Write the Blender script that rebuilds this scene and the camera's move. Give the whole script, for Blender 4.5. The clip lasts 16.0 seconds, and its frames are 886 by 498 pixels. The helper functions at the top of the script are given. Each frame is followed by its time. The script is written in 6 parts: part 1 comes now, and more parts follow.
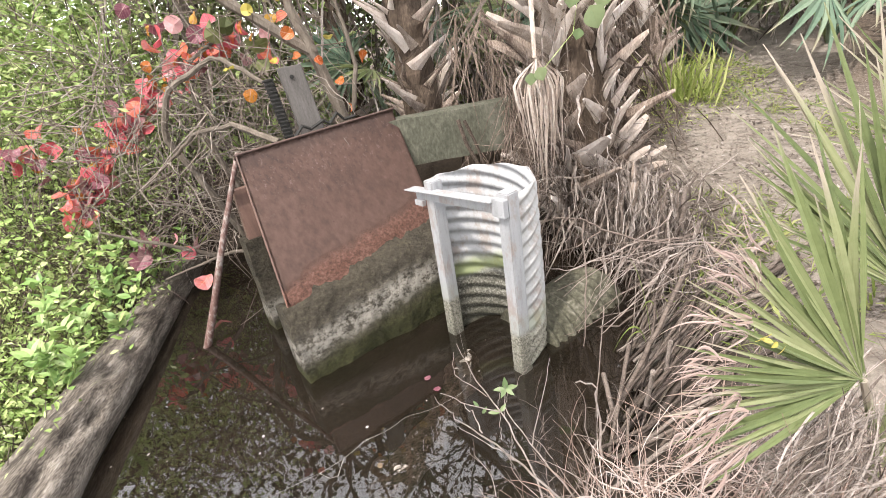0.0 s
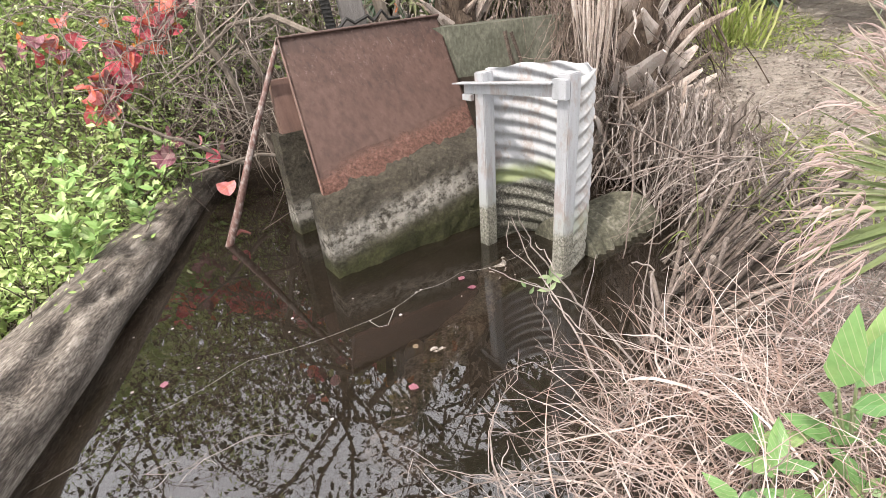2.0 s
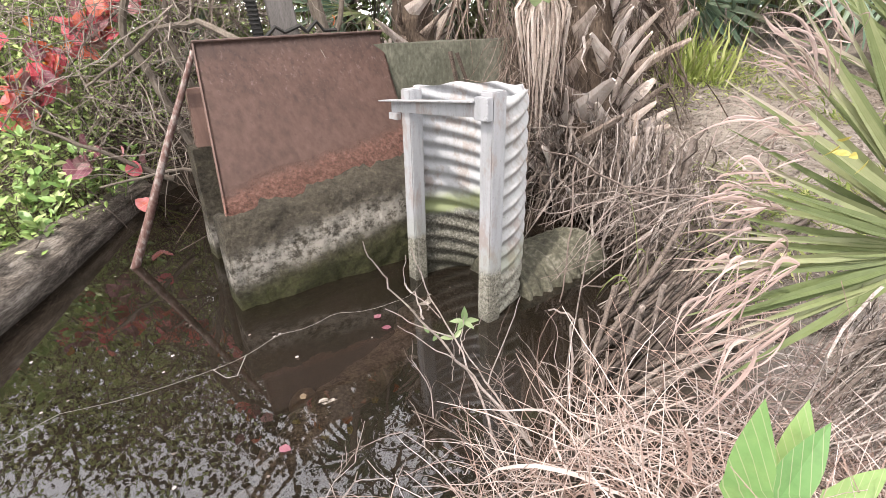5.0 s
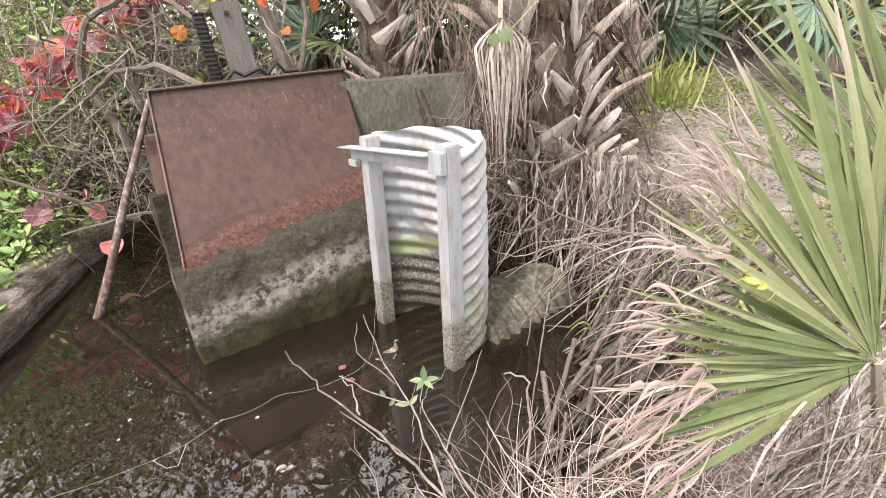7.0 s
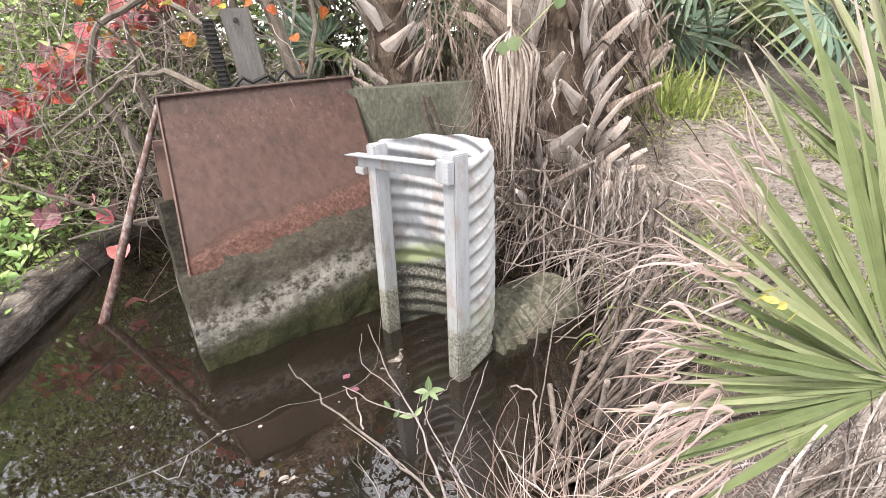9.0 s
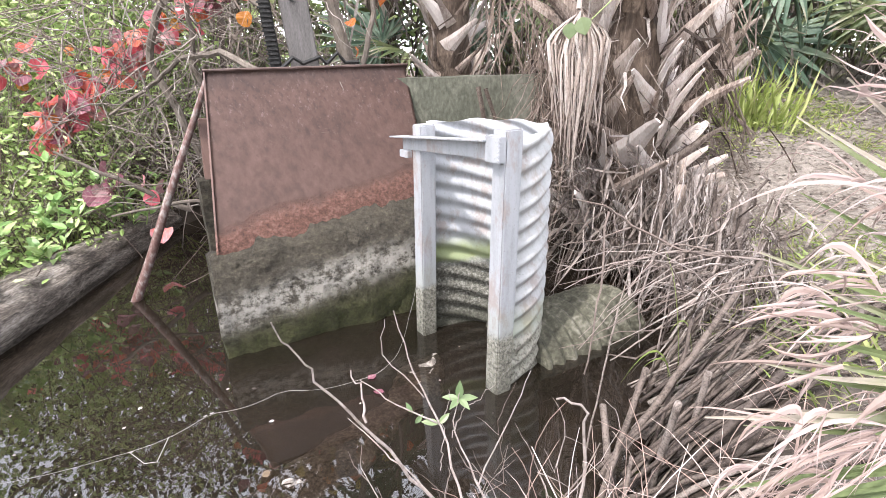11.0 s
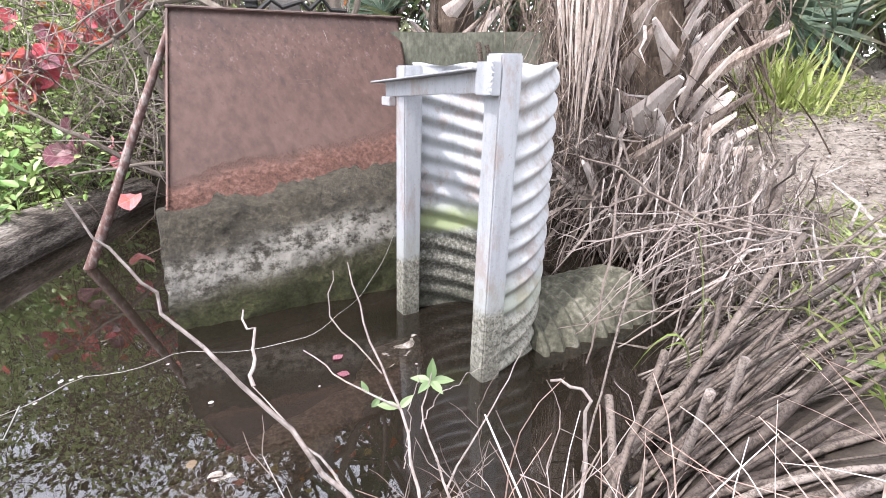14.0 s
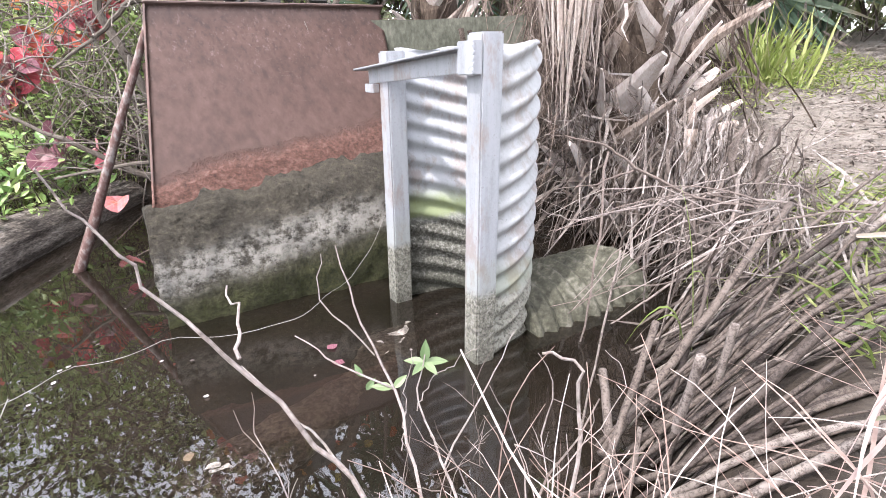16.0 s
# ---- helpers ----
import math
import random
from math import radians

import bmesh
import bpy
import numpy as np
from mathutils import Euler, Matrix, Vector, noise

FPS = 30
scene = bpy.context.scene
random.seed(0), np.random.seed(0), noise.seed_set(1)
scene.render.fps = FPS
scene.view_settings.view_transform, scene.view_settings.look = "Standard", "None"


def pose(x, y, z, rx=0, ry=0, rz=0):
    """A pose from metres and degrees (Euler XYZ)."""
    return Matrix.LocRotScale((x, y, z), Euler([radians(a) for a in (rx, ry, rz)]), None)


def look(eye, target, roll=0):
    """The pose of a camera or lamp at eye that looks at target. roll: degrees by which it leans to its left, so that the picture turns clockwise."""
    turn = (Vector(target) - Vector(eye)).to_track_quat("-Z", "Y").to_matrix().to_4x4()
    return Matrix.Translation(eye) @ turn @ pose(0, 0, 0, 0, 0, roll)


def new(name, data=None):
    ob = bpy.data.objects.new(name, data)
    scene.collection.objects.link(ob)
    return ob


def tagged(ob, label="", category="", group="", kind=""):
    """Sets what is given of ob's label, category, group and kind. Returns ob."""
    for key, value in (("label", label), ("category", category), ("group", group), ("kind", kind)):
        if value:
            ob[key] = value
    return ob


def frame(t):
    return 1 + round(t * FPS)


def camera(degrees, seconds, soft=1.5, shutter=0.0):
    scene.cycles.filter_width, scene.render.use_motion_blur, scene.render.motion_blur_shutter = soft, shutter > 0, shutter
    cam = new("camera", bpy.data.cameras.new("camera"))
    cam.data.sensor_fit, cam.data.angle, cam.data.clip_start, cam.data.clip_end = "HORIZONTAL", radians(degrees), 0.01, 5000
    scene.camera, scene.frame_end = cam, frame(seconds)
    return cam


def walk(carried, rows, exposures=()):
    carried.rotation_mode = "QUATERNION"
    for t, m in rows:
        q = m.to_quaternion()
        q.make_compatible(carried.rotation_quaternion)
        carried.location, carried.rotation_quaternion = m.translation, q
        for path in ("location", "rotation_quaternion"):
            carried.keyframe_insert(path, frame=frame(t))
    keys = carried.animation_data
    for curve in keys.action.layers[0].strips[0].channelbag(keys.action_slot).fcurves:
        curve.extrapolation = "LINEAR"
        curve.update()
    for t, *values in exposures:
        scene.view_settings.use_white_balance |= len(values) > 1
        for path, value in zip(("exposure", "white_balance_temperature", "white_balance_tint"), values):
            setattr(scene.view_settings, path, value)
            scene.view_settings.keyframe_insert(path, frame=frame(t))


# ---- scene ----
EXPOSURES = [(0.0, 0.33, 6500.0, 11.0), (5.2, 0.33, 6500.0, 13.0), (9.7, 0.47, 6250.0, 11.5), (11.8, 0.64, 5950.0, 14.5), (16.0, 0.69, 5900.0, 14.5)]
cam = camera(81.65, 16.0, soft=0.8)
ROWS = [
    (0.0, 0.002, 0.000, 1.773, 64.09, 9.61, -4.41),
    (0.5, -0.069, 0.009, 1.677, 62.89, 9.26, -4.48),
    (1.0, -0.127, -0.020, 1.550, 62.51, 8.39, -4.64),
    (1.5, -0.206, -0.073, 1.460, 62.63, 6.01, -3.46),
    (2.0, -0.293, -0.114, 1.365, 62.59, 5.43, -2.80),
    (2.5, -0.315, -0.147, 1.257, 62.88, 3.75, -2.14),
    (3.0, -0.326, -0.131, 1.160, 63.68, 3.65, -2.24),
    (3.5, -0.316, -0.098, 1.146, 63.89, 3.15, -1.86),
    (4.0, -0.223, -0.013, 1.192, 64.60, 2.82, -1.89),
    (4.5, -0.088, 0.064, 1.207, 65.16, 2.54, -2.61),
    (5.0, 0.025, 0.137, 1.233, 65.91, 2.40, -3.19),
    (7.5, 0.168, 0.230, 1.398, 66.43, 3.89, -5.10),
    (8.0, 0.170, 0.213, 1.395, 66.16, 4.17, -5.05),
    (8.5, 0.157, 0.216, 1.392, 66.33, 4.13, -4.89),
    (9.0, 0.164, 0.252, 1.389, 67.21, 3.34, -4.04),
    (9.5, 0.184, 0.246, 1.382, 67.87, 3.07, -1.40),
    (12.0, 0.189, 0.546, 1.016, 70.85, 0.79, 3.91),
    (12.5, 0.183, 0.562, 0.956, 70.59, 0.10, 4.18),
    (13.0, 0.218, 0.593, 0.929, 70.46, -0.23, 3.98),
    (13.5, 0.248, 0.633, 0.937, 70.66, -0.76, 4.06),
    (14.0, 0.249, 0.660, 0.954, 70.34, -0.22, 3.84),
    (14.5, 0.225, 0.679, 0.970, 70.32, 0.22, 3.80),
    (15.0, 0.234, 0.678, 0.961, 70.09, 0.41, 3.60),
    (15.5, 0.261, 0.673, 0.956, 69.98, 1.08, 3.03),
    (16.0, 0.263, 0.651, 0.922, 69.69, 1.86, 2.41),
]
walk(cam, [(t, pose(x, y, z, rx, ry, rz)) for t, x, y, z, rx, ry, rz in ROWS], exposures=EXPOSURES)

# ---- world and sun ----
SUN_EL, SUN_AZ = 60.0, 215.0
world = bpy.data.worlds.new("sky")
scene.world = world
world.use_nodes = True
wn = world.node_tree
sky = wn.nodes.new("ShaderNodeTexSky")
sky.sky_type, sky.sun_disc = "NISHITA", False
sky.sun_elevation, sky.sun_rotation = radians(SUN_EL), radians(SUN_AZ)
sky.air_density, sky.dust_density, sky.ozone_density = 1.0, 3.0, 1.0
wn.nodes["Background"].inputs["Strength"].default_value = 0.42

haze = wn.nodes.new("ShaderNodeMix")  # an even veil of high thin cloud
haze.data_type = "RGBA"
haze.inputs[0].default_value = 0.6
haze.inputs[7].default_value = (10.6, 10.3, 10.0, 1)
wn.links.new(sky.outputs["Color"], haze.inputs[6])
wn.links.new(haze.outputs[2], wn.nodes["Background"].inputs["Color"])
sun = new("sun", bpy.data.lights.new("sun", "SUN"))
sun.data.energy, sun.data.angle, sun.data.color = 5.0, radians(1.2), (1.0, 0.95, 0.88)
d = Vector((math.sin(radians(SUN_AZ)) * math.cos(radians(SUN_EL)), math.cos(radians(SUN_AZ)) * math.cos(radians(SUN_EL)), math.sin(radians(SUN_EL))))
sun.matrix_world = look(d * 20, (0, 0, 0))


# ---- materials ----
def nodes_of(name):
    m = bpy.data.materials.new(name)
    m.use_nodes = True
    t = m.node_tree
    t.nodes["Principled BSDF"].inputs["Specular IOR Level"].default_value = 0.22
    return m, t, t.nodes["Principled BSDF"]


def noise_tex(t, coord, scale, detail=6, rough=0.6, stretch=None):
    n = t.nodes.new("ShaderNodeTexNoise")
    n.inputs["Scale"].default_value, n.inputs["Detail"].default_value, n.inputs["Roughness"].default_value = scale, detail, rough
    if stretch:
        mp = t.nodes.new("ShaderNodeMapping")
        mp.inputs["Scale"].default_value = stretch
        t.links.new(coord, mp.inputs["Vector"])
        coord = mp.outputs["Vector"]
    t.links.new(coord, n.inputs["Vector"])
    return n.outputs["Fac"]


def ramp(t, fac, stops):
    r = t.nodes.new("ShaderNodeValToRGB")
    e = r.color_ramp.elements
    while len(e) < len(stops):
        e.new(0.5)
    for k, (p, c) in zip(e, stops):
        k.position, k.color = p, (*c, 1)
    t.links.new(fac, r.inputs["Fac"])
    return r.outputs["Color"]


def mixc(t, fac, a, b, mode="MIX"):
    m = t.nodes.new("ShaderNodeMix")
    m.data_type, m.blend_type = "RGBA", mode
    for sock, v in ((m.inputs[0], fac), (m.inputs[6], a), (m.inputs[7], b)):
        if isinstance(v, (int, float)):
            sock.default_value = v
        elif isinstance(v, tuple):
            sock.default_value = (*v, 1)
        else:
            t.links.new(v, sock)
    return m.outputs[2]


def math_node(t, op, a, b=0.0, c=None):
    m = t.nodes.new("ShaderNodeMath")
    m.operation = op
    for sock, v in zip(m.inputs, (a, b, c)):
        if v is None:
            continue
        if isinstance(v, (int, float)):
            sock.default_value = v
        else:
            t.links.new(v, sock)
    return m.outputs[0]


def step(t, v, a, b):
    m = t.nodes.new("ShaderNodeMapRange")
    m.interpolation_type = "SMOOTHSTEP"
    m.inputs["From Min"].default_value, m.inputs["From Max"].default_value = a, b
    t.links.new(v, m.inputs["Value"])
    return m.outputs["Result"]


def bump(t, p, height, strength, dist=0.01):
    b = t.nodes.new("ShaderNodeBump")
    b.inputs["Strength"].default_value, b.inputs["Distance"].default_value = strength, dist
    t.links.new(height, b.inputs["Height"])
    t.links.new(b.outputs["Normal"], p.inputs["Normal"])


def position(t):
    g = t.nodes.new("ShaderNodeNewGeometry")
    s = t.nodes.new("ShaderNodeSeparateXYZ")
    t.links.new(g.outputs["Position"], s.inputs[0])
    return g, s.outputs


def rough_stuff(name, stops, scale=8, fine=60, rough=0.85, relief=0.4, stretch=None, tint=None):
    """A plain natural surface: colour by a coarse noise, broken by a fine one, with relief."""
    m, t, p = nodes_of(name)
    g, _ = position(t)
    a = noise_tex(t, g.outputs["Position"], scale, stretch=stretch)
    b = noise_tex(t, g.outputs["Position"], fine, 4, stretch=stretch)
    col = ramp(t, math_node(t, "MULTIPLY_ADD", b, 0.5, math_node(t, "MULTIPLY", a, 0.5)), stops)
    t.links.new(col, p.inputs["Base Color"])
    p.inputs["Roughness"].default_value = rough
    bump(t, p, math_node(t, "ADD", a, b), relief)
    return m


def leafy(name, stops, rough=0.5, translucent=0.3, tip=None, grain=40, wood=0.0, veins=0.0):
    """Leaves and stems: one colour a piece, broken by grain; tip = the colour of a dried end."""
    m, t, p = nodes_of(name)
    g, _ = position(t)
    info = t.nodes.new("ShaderNodeObjectInfo")
    r = math_node(t, "FRACT", math_node(t, "ADD", g.outputs["Random Per Island"], info.outputs["Random"]))
    n = noise_tex(t, g.outputs["Position"], grain, 3)
    f = math_node(t, "ADD", math_node(t, "MULTIPLY", r, 0.8), math_node(t, "MULTIPLY_ADD", n, 0.5, -0.15))
    col = ramp(t, f, stops)
    if wood:
        w = noise_tex(t, g.outputs["Position"], 170, 5, 0.75)
        w2 = noise_tex(t, g.outputs["Position"], 28, 4, 0.7)
        dark = math_node(t, "MULTIPLY", step(t, math_node(t, "ADD", w, math_node(t, "MULTIPLY", w2, 0.6)), 0.86, 0.68), wood)
        col = mixc(t, dark, col, mixc(t, 1.0, col, (0.25, 0.22, 0.2), "MULTIPLY"))
        bump(t, p, w, 0.5, 0.004)
    if veins:
        uv = t.nodes.new("ShaderNodeUVMap")
        s = t.nodes.new("ShaderNodeSeparateXYZ")
        t.links.new(uv.outputs[0], s.inputs[0])
        out = math_node(t, "ABSOLUTE", s.outputs["Y"])
        ribs = math_node(t, "ABSOLUTE", math_node(t, "SINE", math_node(t, "MULTIPLY", math_node(t, "SUBTRACT", s.outputs["X"], math_node(t, "MULTIPLY", out, 0.7)), 18.0)))
        line = math_node(t, "MAXIMUM", step(t, ribs, 0.22, 0.05), step(t, out, 0.03, 0.008))
        mott = step(t, noise_tex(t, g.outputs["Position"], 45, 4, 0.7), 0.45, 0.7)
        col = mixc(t, math_node(t, "MULTIPLY", mott, 0.2), col, mixc(t, 1.0, col, (0.45, 0.4, 0.42), "MULTIPLY"))
        col = mixc(t, math_node(t, "MULTIPLY", line, veins), col, (0.5, 0.36, 0.3))
    if tip:
        uv = t.nodes.new("ShaderNodeUVMap")
        s = t.nodes.new("ShaderNodeSeparateXYZ")
        t.links.new(uv.outputs[0], s.inputs[0])
        along = math_node(t, "ADD", s.outputs["X"], math_node(t, "MULTIPLY_ADD", r, 0.4, -0.2))
        col = mixc(t, step(t, along, 0.8, 1.02), col, tip)
        rib = math_node(t, "ABSOLUTE", math_node(t, "SINE", math_node(t, "MULTIPLY", s.outputs["Y"], 22.0)))
        bump(t, p, rib, 0.15, 0.003)
    t.links.new(col, p.inputs["Base Color"])
    p.inputs["Roughness"].default_value = rough
    if translucent:
        tr = t.nodes.new("ShaderNodeBsdfTranslucent")
        t.links.new(col, tr.inputs["Color"])
        mx = t.nodes.new("ShaderNodeMixShader")
        mx.inputs[0].default_value = translucent
        t.links.new(p.outputs[0], mx.inputs[1])
        t.links.new(tr.outputs[0], mx.inputs[2])
        t.links.new(mx.outputs[0], t.nodes["Material Output"].inputs["Surface"])
    return m


def boot_wood():
    m, t, p = nodes_of("boot_wood")
    g, s = position(t)
    info = t.nodes.new("ShaderNodeObjectInfo")
    a = noise_tex(t, g.outputs["Position"], 11, 6, 0.65, (1, 1, 0.35))
    b = noise_tex(t, g.outputs["Position"], 120, 5, 0.7, (1, 1, 0.3))
    f = math_node(t, "ADD", math_node(t, "MULTIPLY_ADD", a, 0.45, math_node(t, "MULTIPLY", b, 0.45)), math_node(t, "MULTIPLY_ADD", info.outputs["Random"], 0.3, -0.1))
    col = ramp(t, f, [(0.3, (0.085, 0.061, 0.048)), (0.42, (0.244, 0.195, 0.159)), (0.54, (0.378, 0.323, 0.281)), (0.7, (0.488, 0.439, 0.397))])
    t.links.new(col, p.inputs["Base Color"])
    p.inputs["Roughness"].default_value = 0.85
    bump(t, p, math_node(t, "ADD", a, b), 0.6, 0.008)
    return m


# near-black mud tone: the shade of the culvert opening is in the colour
CULVERT_SHADE = rough_stuff("mud", [(0.3, (0.018, 0.013, 0.009)), (0.7, (0.045, 0.034, 0.024))], 5, 50, 0.7)
BARK = rough_stuff("bark", [(0.3, (0.05, 0.039, 0.03)), (0.55, (0.12, 0.1, 0.08)), (0.75, (0.18, 0.155, 0.13))], 14, 90, 0.9, 0.6, (1, 1, 0.35))
TRUNK = rough_stuff("palm_fibre", [(0.3, (0.025, 0.018, 0.013)), (0.55, (0.075, 0.055, 0.04)), (0.75, (0.15, 0.115, 0.09))], 10, 80, 0.95, 0.8, (1, 1, 0.3))
BOOT = boot_wood()
TWIG = leafy("twig", [(0.0, (0.094, 0.07, 0.054)), (0.5, (0.179, 0.148, 0.122)), (1.0, (0.265, 0.232, 0.202))], 0.85, 0.0, wood=0.50)
TWIG_DARK = leafy("dark_twig", [(0.0, (0.045, 0.033, 0.025)), (0.6, (0.1, 0.077, 0.06)), (1.0, (0.17, 0.14, 0.115))], 0.85, 0.0, wood=0.8)
STRAW = leafy("straw", [(0.0, (0.095, 0.06, 0.047)), (0.35, (0.28, 0.2, 0.165)), (0.7, (0.42, 0.34, 0.3)), (1.0, (0.5, 0.45, 0.415))], 0.65, 0.15)
THATCH = leafy("thatch", [(0.0, (0.045, 0.034, 0.027)), (0.35, (0.125, 0.1, 0.083)), (0.7, (0.24, 0.205, 0.18)), (1.0, (0.37, 0.33, 0.3))], 0.75, 0.12, wood=0.6)
ROOT = leafy("root", [(0.0, (0.056, 0.041, 0.031)), (0.5, (0.138, 0.104, 0.081)), (1.0, (0.25, 0.2, 0.169))], 0.85, 0.0, wood=0.8)
BLEACHED = leafy("bleached_twig", [(0.0, (0.093, 0.07, 0.056)), (0.5, (0.176, 0.141, 0.121)), (1.0, (0.285, 0.242, 0.218))], 0.75, 0.0, wood=0.40)
FIBRE = leafy("dry_fibre", [(0.0, (0.17, 0.125, 0.1)), (0.5, (0.27, 0.2, 0.175)), (1.0, (0.36, 0.29, 0.265))], 0.7, 0.25)
DRYFAN = leafy("dry_fan", [(0.0, (0.2, 0.155, 0.133)), (0.5, (0.32, 0.265, 0.235)), (1.0, (0.42, 0.37, 0.34))], 0.7, 0.2)
GREEN = leafy("green_leaf", [(0.0, (0.14, 0.208, 0.053)), (0.5, (0.25, 0.345, 0.105)), (1.0, (0.46, 0.5, 0.235))], 0.4, 0.22)
BRIGHT = leafy("bright_leaf", [(0.0, (0.1, 0.18, 0.05)), (0.6, (0.2, 0.3, 0.09)), (1.0, (0.36, 0.42, 0.2))], 0.35, 0.25)
ARROW = leafy("arrow_leaf", [(0.0, (0.075, 0.16, 0.05)), (0.6, (0.125, 0.22, 0.075)), (1.0, (0.2, 0.28, 0.1))], 0.38, 0.3, grain=30, veins=0.25)
LIMB = rough_stuff("bleached_limb", [(0.35, (0.112, 0.089, 0.076)), (0.5, (0.195, 0.163, 0.144)), (0.65, (0.262, 0.233, 0.212))], 25, 120, 0.8, 0.5)
SPROUT = leafy("sprout_leaf", [(0.0, (0.1, 0.15, 0.065)), (1.0, (0.21, 0.25, 0.13))], 0.4, 0.3)
DULL = leafy("dull_leaf", [(0.0, (0.05, 0.06, 0.022)), (0.5, (0.105, 0.12, 0.045)), (1.0, (0.19, 0.19, 0.095))], 0.55, 0.35)
TUFT = leafy("tuft_grass", [(0.0, (0.15, 0.2, 0.045)), (0.5, (0.25, 0.29, 0.08)), (1.0, (0.36, 0.36, 0.16))], 0.45, 0.4)
# leaves seen against the sky: their backlit shade is put into the colour
BACKLIT_OAK = leafy("backlit_oak_leaf", [(0.0, (0.015, 0.02, 0.007)), (1.0, (0.045, 0.055, 0.02))], 0.5, 0.05)
GRASS = leafy("grass", [(0.0, (0.08, 0.13, 0.025)), (0.5, (0.18, 0.225, 0.06)), (1.0, (0.33, 0.32, 0.14))], 0.4, 0.4)
RED = leafy("red_leaf", [(0.0, (0.44, 0.06, 0.08)), (0.35, (0.58, 0.14, 0.17)), (0.55, (0.56, 0.13, 0.06)), (0.75, (0.52, 0.21, 0.22)), (1.0, (0.56, 0.38, 0.37))], 0.4, 0.4, grain=18, veins=0.5)
ORANGE = leafy("orange_leaf", [(0.0, (0.31, 0.06, 0.015)), (0.6, (0.35, 0.14, 0.02)), (1.0, (0.34, 0.23, 0.03))], 0.4, 0.35, grain=18, veins=0.5)
FROND = leafy("dead_frond", [(0.0, (0.23, 0.178, 0.144)), (0.5, (0.368, 0.305, 0.259)), (1.0, (0.471, 0.42, 0.374))], 0.7, 0.2, wood=0.40)
PURPLE = leafy("purple_leaf", [(0.0, (0.12, 0.035, 0.055)), (0.6, (0.2, 0.08, 0.1)), (1.0, (0.25, 0.165, 0.15))], 0.45, 0.25, grain=18, veins=0.5)
FAN = leafy("fan_blade", [(0.0, (0.077, 0.1, 0.04)), (0.5, (0.142, 0.168, 0.072)), (1.0, (0.23, 0.24, 0.13))], 0.34, 0.3, tip=(0.29, 0.25, 0.2))
FAN_BLUE = leafy("blue_fan_blade", [(0.0, (0.05, 0.085, 0.055)), (0.5, (0.1, 0.145, 0.095)), (1.0, (0.17, 0.21, 0.14))], 0.45, 0.25, tip=(0.21, 0.19, 0.13))
YELLOW = leafy("yellow_leaf", [(0.0, (0.3, 0.25, 0.04)), (1.0, (0.375, 0.33, 0.1))], 0.45, 0.3)
PLANK = rough_stuff("grey_plank", [(0.3, (0.045, 0.04, 0.036)), (0.6, (0.1, 0.092, 0.085)), (0.8, (0.15, 0.14, 0.13))], 7, 70, 0.85, 0.4, (6, 6, 0.6))
BLACK = rough_stuff("tarred_iron", [(0.3, (0.007, 0.007, 0.006)), (0.7, (0.03, 0.028, 0.025))], 10, 80, 0.7, 0.5)
LOG = rough_stuff("driftwood", [(0.36, (0.024, 0.019, 0.014)), (0.45, (0.058, 0.048, 0.039)), (0.53, (0.135, 0.115, 0.094)), (0.64, (0.28, 0.25, 0.215))], 6, 60, 0.85, 0.9, (3, 0.5, 3))
SUBLOG = rough_stuff("waterlogged_wood", [(0.36, (0.03, 0.026, 0.02)), (0.47, (0.132, 0.112, 0.092)), (0.6, (0.344, 0.304, 0.263))], 16, 80, 0.4, 0.9)
STONE = rough_stuff("pale_stone", [(0.3, (0.07, 0.05, 0.03)), (0.7, (0.14, 0.1, 0.06))], 10, 80, 0.6, 0.5)
WIRE = rough_stuff("fishing_line", [(0.3, (0.19, 0.17, 0.15)), (0.7, (0.31, 0.285, 0.25))], 20, 90, 0.6, 0.1)


def ground_material():
    m, t, p = nodes_of("ground")
    g, s = position(t)
    a = noise_tex(t, g.outputs["Position"], 2.5, 8)
    b = noise_tex(t, g.outputs["Position"], 45, 5, 0.75)
    litter = ramp(t, math_node(t, "MULTIPLY_ADD", b, 0.6, math_node(t, "MULTIPLY", a, 0.4)), [(0.32, (0.025, 0.019, 0.014)), (0.5, (0.08, 0.06, 0.045)), (0.72, (0.18, 0.15, 0.12))])
    grit = noise_tex(t, g.outputs["Position"], 170, 4, 0.8)
    sand = ramp(t, math_node(t, "MULTIPLY_ADD", b, 0.3, math_node(t, "MULTIPLY_ADD", grit, 0.4, math_node(t, "MULTIPLY", noise_tex(t, g.outputs["Position"], 7, 6), 0.3))), [(0.3, (0.065, 0.052, 0.04)), (0.48, (0.155, 0.133, 0.11)), (0.62, (0.25, 0.22, 0.19)), (0.78, (0.3, 0.275, 0.245))])
    path = math_node(t, "ADD", s["X"], math_node(t, "MULTIPLY_ADD", s["Y"], -0.42, math_node(t, "MULTIPLY_ADD", a, 0.9, -0.45)))
    on = math_node(t, "MULTIPLY", step(t, path, 0.1, 0.5), math_node(t, "SUBTRACT", 1.0, step(t, path, 1.3, 1.9)))
    col = mixc(t, on, litter, sand)
    mudcol = ramp(t, b, [(0.3, (0.015, 0.011, 0.008)), (0.7, (0.043, 0.032, 0.022))])
    col = mixc(t, step(t, math_node(t, "ADD", s["Z"], math_node(t, "MULTIPLY", a, 0.08)), 0.42, 0.26), col, mudcol)
    t.links.new(col, p.inputs["Base Color"])
    p.inputs["Roughness"].default_value = 0.92
    bump(t, p, math_node(t, "ADD", a, b), 0.7, 0.02)
    return m


